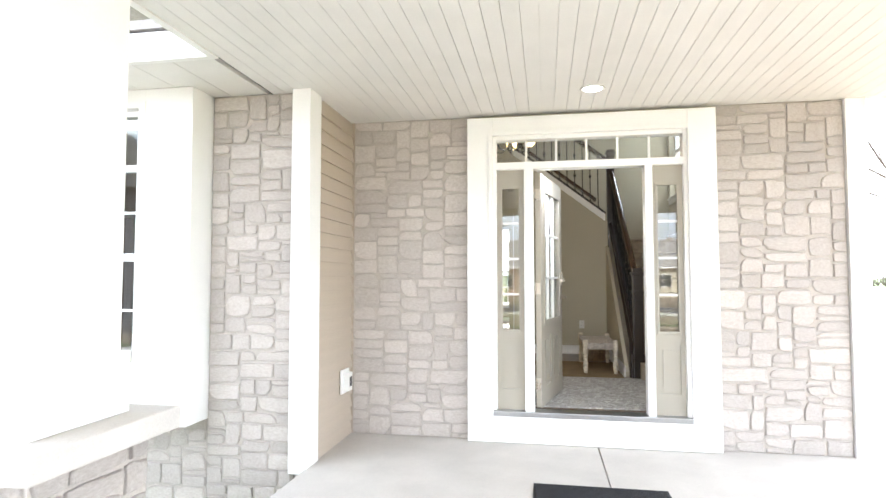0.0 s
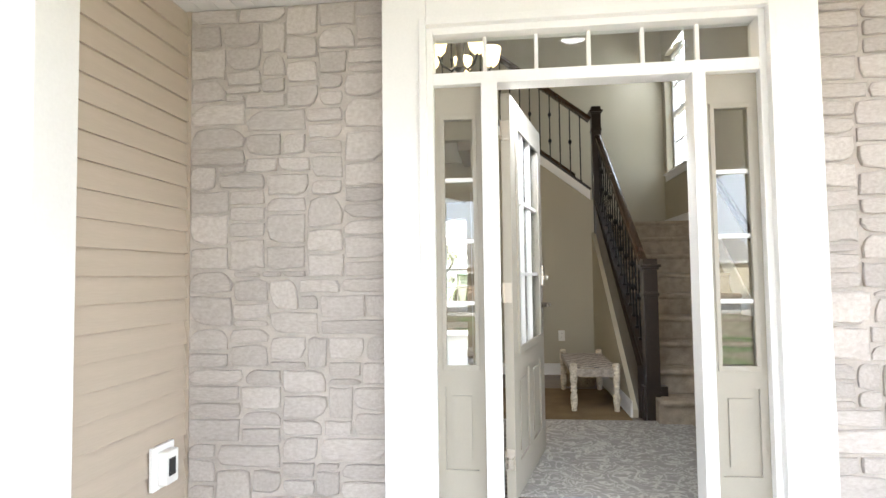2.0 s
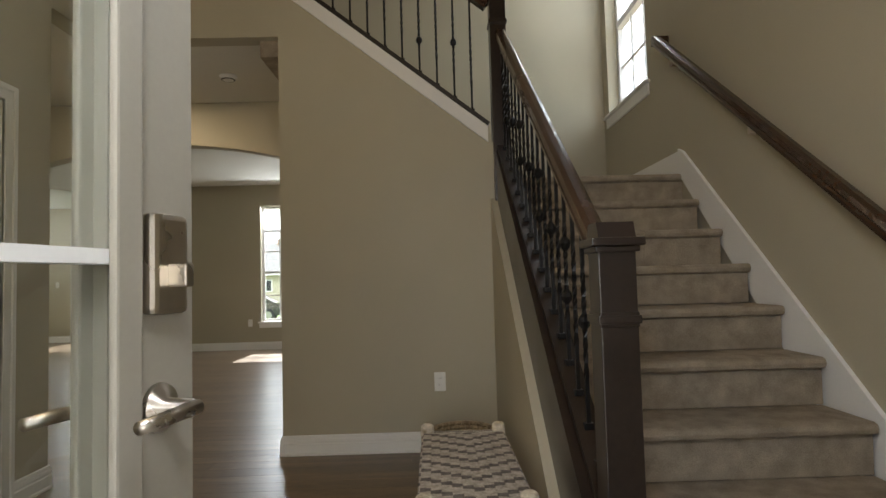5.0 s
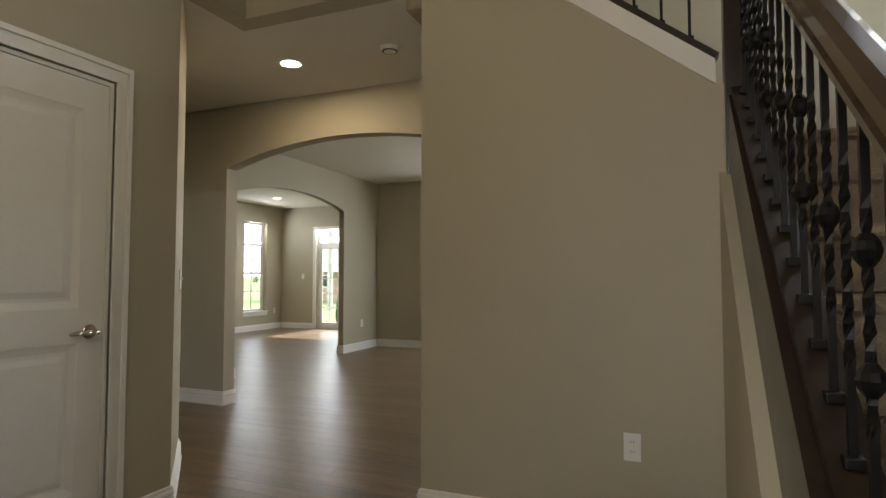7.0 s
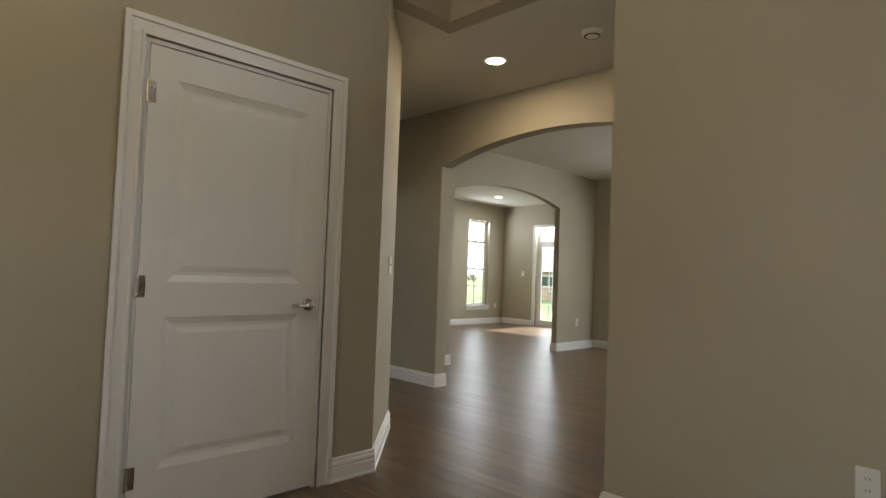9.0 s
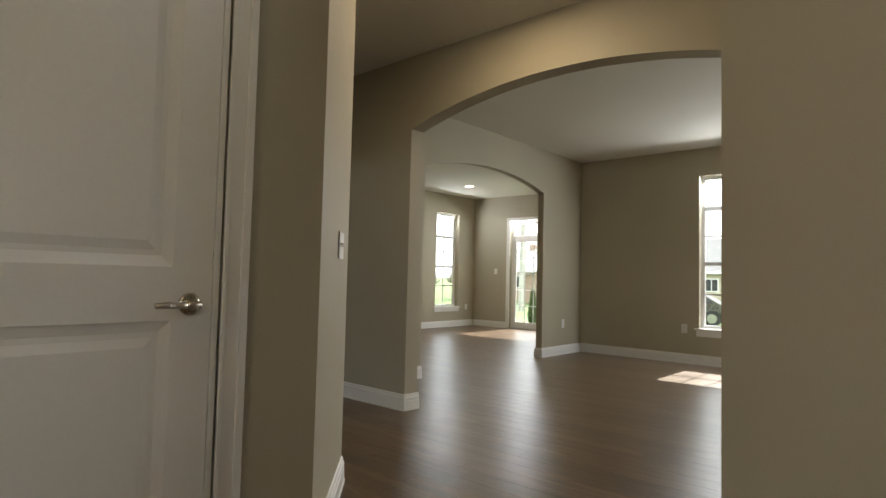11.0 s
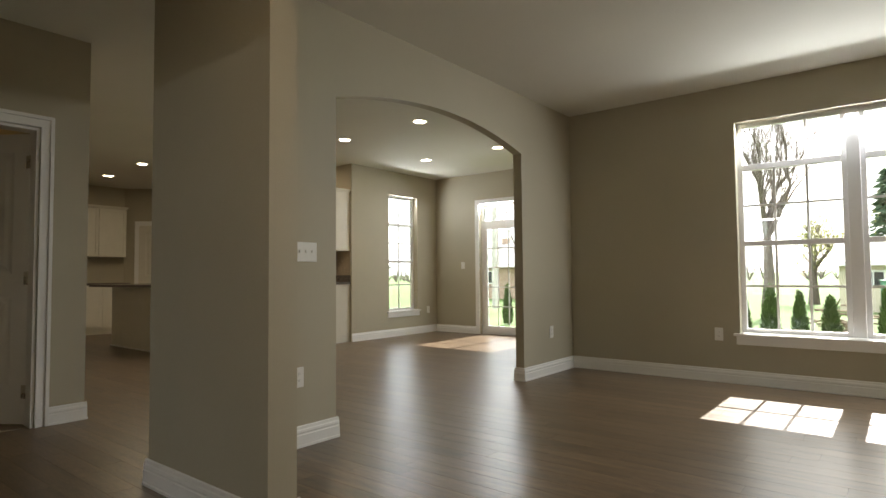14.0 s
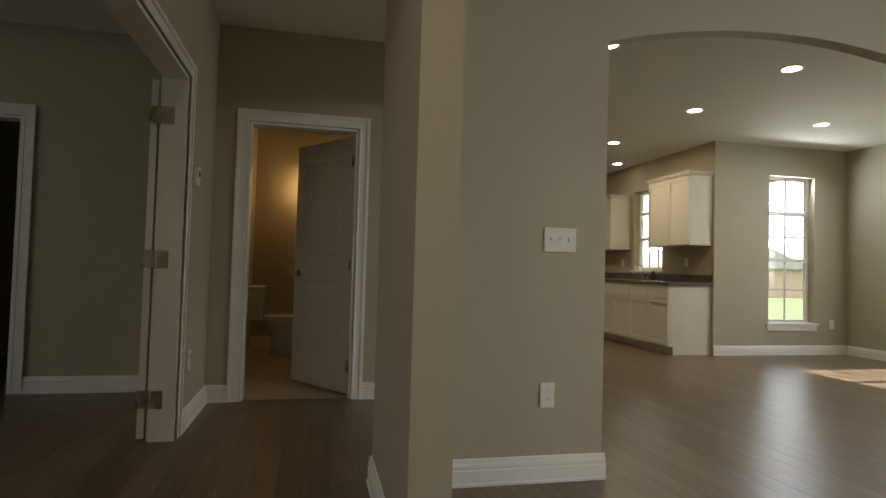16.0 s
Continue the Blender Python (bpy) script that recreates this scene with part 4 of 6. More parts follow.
lower = empty("stair_railing", "dark railing with twisted black iron balusters", "railing", Matrix.Translation((0, 0, 0)))
bm = bmesh.new()
handrail(bm, (0.775, 6.195, 1.12), (0.75, 8.17, 1.12 + 1.975 * k))
part("handrail", bm, RAILWOOD, lower, "polished dark walnut handrail")
bm = bmesh.new()
handrail(bm, (0.775, 6.20, 0.405), (0.75, 8.17, 0.405 + 1.97 * k), [(-0.04, 0), (0.04, 0), (0.04, 0.022), (-0.04, 0.022)])
part("shoe_rail", bm, DARKWOOD, lower)
for i in range(17):
    y = 6.29 + i * 0.113
    baluster(0.775 - 0.0127 * (y - 6.2), y, 0.425 + (y - 6.20) * k, 1.125 + (y - 6.195) * k, lower, ((0.5,) if i % 4 == 1 else (0.36, 0.64) if i % 4 == 3 else ()))
upper = empty("landing_railing", "dark upper stair railing with black iron balusters", "railing", Matrix.Translation((0, 0, 0)))
bm = bmesh.new()
handrail(bm, (0.655, 8.225, 2.87), (-1.2, 8.225, 2.87 + 1.855 * SL))
part("handrail", bm, RAILWOOD, upper, "polished dark walnut handrail")
bm = bmesh.new()
handrail(bm, (0.655, 8.225, 2.08), (-1.2, 8.225, 2.08 + 1.855 * SL), [(-0.04, 0), (0.04, 0), (0.04, 0.026), (-0.04, 0.026)])
part("shoe_rail", bm, DARKWOOD, upper)
for i in range(15):
    x = 0.56 - i * 0.113
    baluster(x, 8.225, 2.105 + (0.655 - x) * SL, 2.875 + (0.655 - x) * SL, upper, ((0.5,) if i % 4 == 1 else (0.3, 0.7) if i % 4 == 3 else ()))
bm = bmesh.new()
prism(bm, [(0.655, skirt_z(0.655) - 0.075), (XH, skirt_z(XH) - 0.075), (XH, skirt_z(XH) + 0.03), (0.655, skirt_z(0.655) + 0.03)], "y", YS - 0.017, YS + 0.145)
tagged(part("stair_skirt", bm, TRIM), "white skirt board under the upper railing", "trim", kind="structure")


def wall_rail(name, a, b, away, label):
    root = empty(name, label, "handrail")
    bm = bmesh.new()
    handrail(bm, a, b, s=0.85)
    a, b, away = Vector(a), Vector(b), Vector(away)
    handrail(bm, b + away * 0.075, b - away * 0.02, s=0.85)
    part("rail", bm, RAILWOOD, root)
    for f in (0.12, 0.5, 0.9):
        p = a.lerp(b, f)
        bm = bmesh.new()
        rod(bm, p + Vector((0, 0, -0.002)), p + Vector((0, 0, -0.05)), 0.006)
        rod(bm, p + Vector((0, 0, -0.05)), p + away * 0.07 + Vector((0, 0, -0.06)), 0.006)
        rod(bm, p + away * 0.064 + Vector((0, 0, -0.06)), p + away * 0.072 + Vector((0, 0, -0.06)), 0.028)
        part("bracket", bm, NICKEL, root)


wall_rail("wall_handrail", (1.725, 6.05, 0.99), (1.725, 8.05, 0.99 + 2.0 * k), (1, 0, 0), "dark walnut handrail fixed along the stair wall")
wall_rail("wall_handrail", (-1.0, 9.33, 2.42 + 1.60 * SL), (0.60, 9.33, 2.42), (0, 1, 0), "dark walnut handrail along the upper flight wall")

# ---- foyer things ----
panel_door("door_closet", pose(-1.872, 6.492, 0.012, 0, 0, 90) @ Matrix.Diagonal((1, -1, 1, 1)), 0.868, 2.01, "white two-panel closet door, closed, with nickel lever")
panel_door("door_hall", pose(XH - 0.015, 9.338, 0.012, 0, 0, -90) @ Matrix.Diagonal((1, -1, 1, 1)), 0.788, 2.01, "white two-panel hall door, closed, with nickel lever")
plate("outlet", pose(0.300, YS - 0.001, 0.435), "white duplex outlet on the stair wall")
plate("light_switch", pose(-2.269, 8.147, 1.15, 0, 0, 135), "white triple light switch plate on the angled wall", w=0.165, kind="switch", n=3)
plate("outlet", pose(-4.248, 10.482, 0.41, 0, 0, 90), "white duplex outlet beside the arch")
plate("light_switch", pose(-4.248, 10.532, 1.155, 0, 0, 90), "white triple light switch plate beside the arch", w=0.165, kind="switch", n=3)
plate("outlet", pose(-2.78, 14.113, 0.44), "white duplex outlet under the dining window")
plate("outlet", pose(-4.248, 13.62, 0.42, 0, 0, 90), "white duplex outlet on the dining wall")
plate("outlet", pose(-8.018, 16.14, 0.40, 0, 0, 90), "white duplex outlet in the breakfast nook")
plate("light_switch", pose(-7.42, 16.383, 1.17), "white light switch by the patio door", kind="switch")
plate("outlet", pose(-5.43, 8.642, 0.40, 0, 0, 180), "white duplex outlet on the hall wall")

bm = boxes((-0.66, 1.20, 4.54, 6.09, 0.0, 0.012))
es = [e for e in bm.edges if abs(e.verts[0].co.z - e.verts[1].co.z) > 0.005]
bmesh.ops.bevel(bm, geom=es, offset=0.17, segments=6, affect="EDGES")
tagged(part("entry_rug", bm, RUG), "grey rug with a pale damask figure in the foyer", "rug")
tagged(part("tan_mat", boxes((-0.74, 0.635, 6.125, 7.33, 0.0, 0.010), bevel=0.004), MATTAN), "plain tan rug under the woven bench", "rug")


def bench():
    root = empty("woven_bench", "low bench with turned whitewashed legs and woven seat", "bench", Matrix.Translation((0.198, 6.355, 0.010)) @ Matrix.Diagonal((1, 1, 0.81, 1)))
    w, d, h = 0.40, 0.96, 0.44
    leg = [(0.018, 0), (0.024, 0.012), (0.020, 0.03), (0.026, 0.06), (0.030, 0.13), (0.026, 0.17), (0.018, 0.185), (0.028, 0.20), (0.028, 0.215), (0.018, 0.225), (0.029, 0.245), (0.018, 0.262), (0.028, 0.28), (0.03, 0.31), (0.032, 0.42), (0.030, 0.465), (0.022, 0.475)]
    for x in (0.03, w - 0.03):
        for y in (0.03, d - 0.03):
            bm = bmesh.new()
            lathe(bm, leg, Matrix.Translation((x, y, 0)), 14)
            part("leg", bm, BENCHWOOD, root, smooth=True)
    for a, b in (((0.03, 0.03), (w - 0.03, 0.03)), ((0.03, d - 0.03), (w - 0.03, d - 0.03)), ((0.03, 0.03), (0.03, d - 0.03)), ((w - 0.03, 0.03), (w - 0.03, d - 0.03))):
        bm = bmesh.new()
        rod(bm, (*a, 0.405), (*b, 0.405), 0.017)
        part("seat_rail", bm, BENCHWOOD, root)
    # rope strands wrapped over the rails, in zigzag bands of pale and dark
    for mat_, sel, name in ((ROPE, 0, "pale_weave"), (ROPEDARK, 1, "dark_weave")):
        bm = bmesh.new()
        n = 74
        for i in range(n):
            y = 0.065 + (d - 0.13) * i / (n - 1)
            segs = 10
            for s in range(segs):
                band = ((i + (s if s < segs / 2 else segs - s) * 2) // 3) % 3 == 0
                if band != bool(sel):
                    continue
                x0, x1 = 0.012 + (w - 0.024) * s / segs, 0.012 + (w - 0.024) * (s + 1) / segs
                zz = 0.424 + 0.0025 * ((i + s) % 2)
                rod(bm, (x0, y, zz), (x1, y, 0.424 + 0.0025 * ((i + s + 1) % 2)), 0.0066, sides=5)
            if sel == (i // 3) % 3 // 2:
                for x in (0.010, w - 0.010):
                    rod(bm, (x, y, 0.424), (x, y, 0.385), 0.0066, sides=5)
        m = 26
        for i in range(m):
            x = 0.06 + (w - 0.12) * i / (m - 1)
            if (i // 2) % 4 == 0 and not sel or (i // 2) % 4 != 0 and sel == 0:
                for y in (0.010, d - 0.010):
                    rod(bm, (x, y, 0.426), (x, y, 0.345), 0.0066, sides=5)
        part(name, bm, mat_, root)["kind"] = "stuff"


bench()


def basket():
    root = empty("wicker_basket", "round woven wicker basket behind the bench", "basket", Matrix.Translation((0.41, 7.56, 0.0)))
    for r in range(13):
        z = 0.012 + r * 0.023
        rad = 0.145 + 0.02 * math.sin(r / 12 * math.pi * 0.7)
        bm = bmesh.new()
        n = 44
        for i in range(n):
            a0, a1 = 2 * math.pi * i / n, 2 * math.pi * (i + 1) / n
            ra, rb = rad + 0.004 * (-1) ** (i + r), rad + 0.004 * (-1) ** (i + 1 + r)
            rod(bm, (ra * math.cos(a0), ra * math.sin(a0), z), (rb * math.cos(a1), rb * math.sin(a1), z), 0.0125, sides=6)
        part("woven_coil" if r < 12 else "rim", bm, BASKET, root)
    bm = bmesh.new()
    lathe(bm, [(0.14, 0.0), (0.14, 0.012)])
    part("bottom", bm, BASKET, root)


basket()


def chandelier():
    root = empty("chandelier", "small bronze chandelier with lit glass shades", "chandelier", Matrix.Translation((-0.56, 5.05, 0)))
    bm = bmesh.new()
    rod(bm, (0, 0, 2.62), (0, 0, TOP - 0.02), 0.008)
    lathe(bm, [(0.065, TOP - 0.03), (0.06, TOP - 0.005)])
    part("stem", bm, IRON, root)
    bm = bmesh.new()
    lathe(bm, [(0.01, 2.36), (0.035, 2.40), (0.02, 2.46), (0.03, 2.55), (0.012, 2.62)])
    part("body", bm, IRON, root)
    for i in range(5):
        a = 2 * math.pi * i / 5 + 0.3
        c, s = math.cos(a), math.sin(a)
        bm = bmesh.new()
        pts = [(0.02, 2.42), (0.09, 2.37), (0.16, 2.38), (0.20, 2.43)]
        for p, q in zip(pts, pts[1:]):
            rod(bm, (p[0] * c, p[0] * s, p[1]), (q[0] * c, q[0] * s, q[1]), 0.007)
        arm = part("arm", bm, IRON, root)
        bm = bmesh.new()
        lathe(bm, [(0.022, 2.43), (0.045, 2.455), (0.055, 2.50), (0.062, 2.545)], Matrix.Translation((0.20 * c, 0.20 * s, 0)), 14)
        part("shade", bm, SHADEGLOW, arm, "lit amber glass shade", smooth=True)


chandelier()
lamp_point("chandelier_lamp", (-0.56, 5.05, 2.75), 6, r=0.15)

# ---- ceiling fittings ----
for x, y in ((-2.13, 8.99), (-5.6, 11.5), (-5.62, 13.18), (-6.92, 13.22), (-5.68, 14.87), (-6.97, 14.88), (-8.56, 13.2), (-9.87, 14.0), (-9.15, 12.17), (-10.43, 12.26), (-11.9, 12.35), (-8.53, 10.61)):
    can_light(x, y, H)
can_light(-1.25, 12.05, H, PLASTIC, "round recessed ceiling light, unlit, with white trim ring")
area_lamp("hall_lamp", pose(-2.13, 8.99, 2.725), 0.12, 0.12, 2.0, (1.0, 0.76, 0.48))
area_lamp("kitchen_lamp", pose(-8.56, 13.2, 2.725), 0.12, 0.12, 3, (1.0, 0.8, 0.55))
area_lamp("kitchen_lamp", pose(-10.43, 12.26, 2.725), 0.12, 0.12, 3, (1.0, 0.8, 0.55))
area_lamp("kitchen_lamp", pose(-6.92, 13.22, 2.725), 0.12, 0.12, 3, (1.0, 0.8, 0.55))
sd = empty("smoke_detector", "white round smoke detector on the hall ceiling", "smoke detector", Matrix.Translation((-1.31, 9.0, H)))
bm = bmesh.new()
lathe(bm, [(0.068, 0), (0.068, -0.012), (0.058, -0.03), (0.03, -0.038)])
part("housing", bm, PLASTIC, sd, smooth=True)
bm = bmesh.new()
lathe(bm, [(0.055, -0.031), (0.050, -0.0345)])
part("vent_ring", bm, BLACK, sd)
cv = empty("ceiling_vent", "white slatted ceiling air vent", "air vent", Matrix.Translation((-10.1, 12.75, H)))
part("frame", boxes((-0.2, -0.17, -0.12, 0.12, -0.012, 0), (0.17, 0.2, -0.12, 0.12, -0.012, 0), (-0.17, 0.17, 0.09, 0.12, -0.012, 0), (-0.17, 0.17, -0.12, -0.09, -0.012, 0)), PLASTIC, cv)
for i in range(8):
    part("slat", boxes((-0.17, 0.17, -0.085 + i * 0.022, -0.073 + i * 0.022, -0.010, -0.002)), PLASTIC, cv)
fv = empty("floor_vent", "dark slotted floor register under the window", "air vent", Matrix.Translation((-1.35, 13.92, 0.0)))
part("frame", boxes((-0.16, 0.16, -0.06, 0.06, 0, 0.005), bevel=0.001), DARKWOOD, fv)
for i in range(9):
    part("slot", boxes((-0.135 + i * 0.031, -0.115 + i * 0.031, -0.04, 0.04, 0.0052, 0.0062)), BLACK, fv)
th = empty("thermostat", "white wall thermostat with a small dark display", "thermostat", pose(-5.40, 8.642, 1.52, 0, 0, 180))
part("housing", boxes((-0.045, 0.045, -0.024, 0, -0.06, 0.06), bevel=0.005), PLASTIC, th)
part("display", boxes((-0.025, 0.025, -0.026, -0.023, 0.0, 0.035)), BLACK, th)

# ---- office and powder room ----
office = panel_door("door_office", pose(-5.142, 8.445, 0.012, 0, 0, 187), 0.93, 2.01, "white office door leaf, folded open into the room")
for z in (0.23, 1.01, 1.82):
    bm = boxes((-5.1225, -5.1205, 8.512, 8.575, z - 0.05, z + 0.05))
    rod(bm, (-5.126, 8.498, z - 0.052), (-5.126, 8.498, z + 0.052), 0.007)
    box(bm, -5.1405, -5.1385, 8.447, 8.498, z - 0.05, z + 0.05)
    part("hinge", bm, NICKEL, office, "satin nickel butt hinge").matrix_parent_inverse = office.matrix_world.inverted()
panel_door("door_bath", pose(-6.165, 9.652, 0.012, 0, 0, 215), 0.775, 2.01, "white two-panel powder room door standing half open", lever=False)


def toilet():
    root = empty("toilet", "white ceramic toilet against the powder room wall", "toilet", Matrix.Translation((-8.35, 8.66, 0.002)))
    part("tank", boxes((-0.2, 0.2, 0.0, 0.18, 0.38, 0.72), bevel=0.02), CERAMIC, root)
    part("tank_lid", boxes((-0.215, 0.215, -0.005, 0.195, 0.72, 0.755), bevel=0.01), CERAMIC, root)
    bm = bmesh.new()
    lathe(bm, [(0.13, 0), (0.11, 0.1), (0.14, 0.25), (0.19, 0.37), (0.19, 0.40)], Matrix.Translation((0, 0.42, 0)) @ Matrix.Diagonal((1, 1.25, 1, 1)))
    part("bowl", bm, CERAMIC, root, smooth=True)
    bm = bmesh.new()
    lathe(bm, [(0.195, 0.40), (0.2, 0.415), (0.19, 0.435)], Matrix.Translation((0, 0.42, 0)) @ Matrix.Diagonal((1, 1.25, 1, 1)))
    part("seat", bm, CERAMIC, root, smooth=True)
    bm = bmesh.new()
    rod(bm, (0.14, 0.19, 0.66), (0.19, 0.20, 0.65), 0.008)
    part("flush_lever", bm, NICKEL, root)


toilet()
sc = empty("wall_sconce", "lit amber glass wall light in the powder room", "wall light", pose(-8.998, 9.25, 2.12, 0, 0, 90))
part("back_plate", boxes((-0.06, 0.06, -0.02, 0, -0.03, 0.10), bevel=0.005), NICKEL, sc)
bm = bmesh.new()
rod(bm, (0, -0.02, 0.06), (0, -0.11, 0.06), 0.008)
lathe(bm, [(0.012, 0.0), (0.03, 0.02), (0.03, 0.05)], Matrix.Translation((0, -0.11, 0.02)))
part("arm", bm, NICKEL, sc)
bm = bmesh.new()
lathe(bm, [(0.055, -0.13), (0.05, -0.06), (0.035, 0.0), (0.028, 0.02)], Matrix.Translation((0, -0.11, 0.0)), 16)
part("shade", bm, SHADEGLOW, sc, smooth=True)
lamp_point("bath_lamp", (-8.80, 9.25, 1.95), 1.0, (1.0, 0.58, 0.22), 0.05)

# ---- kitchen ----


def shaker(root, x0, x1, z0, z1, name="cabinet_door"):
    """A shaker front on the plane y = 0 of its cabinet, facing -y."""
    g, s, t = 0.003, 0.055, 0.02
    bm = boxes((x0 + g, x0 + s, -t, 0, z0 + g, z1 - g), (x1 - s, x1 - g, -t, 0, z0 + g, z1 - g), (x0 + s, x1 - s, -t, 0, z0 + g, z0 + s), (x0 + s, x1 - s, -t, 0, z1 - s, z1 - g), (x0 + s, x1 - s, -t + 0.012, 0, z0 + s, z1 - s)) if z1 - z0 > 0.25 else boxes((x0 + g, x1 - g, -t, 0, z0 + g, z1 - g), bevel=0.002)
    return part(name, bm, CABINET, root)


def base_cabinet(m, w, doors=1, depth=0.60, label="cream shaker base cabinet with drawer and door"):
    root = empty("base_cabinet", label, "base cabinet", m, group="kitchen base cabinets")
    part("body", boxes((0, w, 0.0, depth, 0.10, 0.875)), CABINET, root)
    part("toe_kick", boxes((0.0005, w - 0.0005, 0.06, depth, 0, 0.10)), CABINET, root)
    for i in range(doors):
        a, b = w * i / doors, w * (i + 1) / doors
        shaker(root, a, b, 0.11, 0.70)
        shaker(root, a, b, 0.705, 0.87, "drawer_front")
    return root


def wall_cabinet(m, w, z0, z1, doors=2, depth=0.32, label="cream shaker wall cabinet with crown"):
    root = empty("wall_cabinet", label, "wall cabinet", m, group="kitchen wall cabinets")
    part("body", boxes((0, w, 0.0, depth, z0, z1)), CABINET, root)
    part("crown", boxes((-0.012, w + 0.012, -0.034, depth, z1, z1 + 0.02), (-0.028, w + 0.028, -0.05, depth, z1 + 0.02, z1 + 0.045), bevel=0.003), CABINET, root)
    for i in range(doors):
        shaker(root, w * i / doors, w * (i + 1) / doors, z0 + 0.005, z1 - 0.01)
    return root


# sink run along the wall
for i, x in enumerate((-8.06 - 0.45 * (j + 1) for j in range(8))):
    base_cabinet(pose(x, 13.725, 0), 0.45)
tagged(part("countertop", boxes((-11.70, -8.035, 13.69, 14.328, 0.876, 0.915), (-11.70, -8.035, 14.305, 14.328, 0.915, 1.015), bevel=0.004), GRANITE), "dark granite worktop with a low upstand", "worktop")
tagged(part("backsplash", boxes((-11.70, -9.93, 14.318, 14.329, 1.016, 1.39), (-9.10, -8.04, 14.318, 14.329, 1.016, 1.39)), TILE), "plain beige backsplash over the worktop", "backsplash", kind="structure")
wall_cabinet(pose(-8.96, 14.005, 0), 0.90, 1.39, 2.29)
wall_cabinet(pose(-11.0, 14.005, 0), 0.98, 1.39, 2.22)
plate("outlet", pose(-8.55, 14.316, 1.18), "white outlet over the worktop")
plate("outlet", pose(-10.2, 14.316, 1.18), "white outlet over the worktop")
sk = empty("sink", "stainless steel sink set in the worktop", "sink", Matrix.Translation((-9.5, 14.02, 0.915)))
part("rim", boxes((-0.38, 0.38, -0.23, -0.2, 0, 0.006), (-0.38, 0.38, 0.2, 0.23, 0, 0.006), (-0.38, -0.35, -0.2, 0.2, 0, 0.006), (0.35, 0.38, -0.2, 0.2, 0, 0.006), bevel=0.002), STEEL, sk)
part("basin", boxes((-0.35, 0.35, -0.2, 0.2, 0.0005, 0.002)), STEEL, sk)
fa = empty("faucet", "chrome kitchen faucet with an arched spout", "faucet", Matrix.Translation((-9.5, 14.26, 0.915)))
bm = bmesh.new()
pts = [(0, 0, 0), (0, 0, 0.16), (-0.03, -0.03, 0.22), (-0.09, -0.09, 0.23), (-0.14, -0.14, 0.18)]
for a, b in zip(pts, pts[1:]):
    rod(bm, a, b, 0.013, 0.012)
part("spout", bm, STEEL, fa, smooth=True)
bm = bmesh.new()
rod(bm, (0.09, 0, 0), (0.09, 0, 0.05), 0.016)
rod(bm, (0.09, 0, 0.05), (0.15, -0.01, 0.08), 0.008)
part("lever", bm, STEEL, fa)
bt = empty("soap_bottle", "small dark soap bottle by the sink", "bottle", Matrix.Translation((-9.22, 14.24, 0.915)))
bm = bmesh.new()
lathe(bm, [(0.028, 0), (0.03, 0.01), (0.03, 0.11), (0.012, 0.13), (0.011, 0.15)], sides=12)
part("flask", bm, BLACK, bt, smooth=True)
part("pump", boxes((-0.03, 0.008, -0.006, 0.006, 0.165, 0.175), (-0.004, 0.004, -0.004, 0.004, 0.15, 0.166)), PLASTIC, bt)

isl = empty("kitchen_island", "cream panelled kitchen island with granite top", "island", Matrix.Translation((-10.7, 11.97, 0)))
part("body", boxes((0, 2.05, 0, 0.75, 0, 0.875)), CABINET, isl)
part("end_panel", boxes((2.05, 2.07, -0.01, 0.76, 0, 0.875)), CABINET, isl)
part("base_trim", boxes((-0.01, 2.08, -0.012, 0.0, 0, 0.02)), TRIM, isl)
part("countertop", boxes((-0.1, 2.2, -0.28, 0.80, 0.876, 0.915), bevel=0.005), GRANITE, isl, "dark granite top")

# far wall: a gap for the range, microwave above, units to either side
far = Matrix.Rotation(radians(90), 4, "Z")
for y in (12.10, 12.55):
    base_cabinet(pose(-12.6, y, 0, 0, 0, 90), 0.45, label="cream shaker base cabinet on the far wall")
for y in (10.45, 10.90):
    base_cabinet(pose(-12.6, y, 0, 0, 0, 90), 0.44, label="cream shaker base cabinet on the far wall")
tagged(part("countertop", boxes((-13.198, -12.57, 12.09, 13.02, 0.876, 0.915), bevel=0.004), GRANITE), "dark granite worktop on the far wall", "worktop")
tagged(part("countertop", boxes((-13.198, -12.57, 10.44, 11.345, 0.876, 0.915), bevel=0.004), GRANITE), "dark granite worktop on the far wall", "worktop")
wall_cabinet(pose(-12.88, 12.10, 0, 0, 0, 90), 0.95, 1.39, 2.29)
wall_cabinet(pose(-12.88, 11.345, 0, 0, 0, 90), 0.75, 1.86, 2.42, label="cream short cabinet over the microwave")
wall_cabinet(pose(-12.88, 10.44, 0, 0, 0, 90), 0.90, 1.39, 2.29)
mw = empty("microwave", "stainless microwave with a black window under the cabinet", "microwave", pose(-12.82, 11.35, 1.42, 0, 0, 90))
part("body", boxes((0, 0.74, 0, 0.38, 0, 0.43), bevel=0.004), STEEL, mw)
part("door_window", boxes((0.05, 0.53, -0.006, 0.001, 0.08, 0.36)), DARKGLASS, mw)
part("control_panel", boxes((0.58, 0.72, -0.005, 0.001, 0.05, 0.39)), BLACK, mw)
bm = bmesh.new()
rod(bm, (0.555, -0.03, 0.06), (0.555, -0.03, 0.37), 0.009)
part("handle", bm, STEEL, mw)
pd = panel_door("door_pantry", pose(-12.99, 13.35, 0.012, 0, 0, 45), 0.70, 2.0, "cream two-panel pantry door on the angled wall", material=CABINET)
bm = boxes((-0.085, 0, -0.024, 0, 0, 2.10), (0.70, 0.785, -0.024, 0, 0, 2.10), (0, 0.70, -0.024, 0, 2.01, 2.10), bevel=0.003)
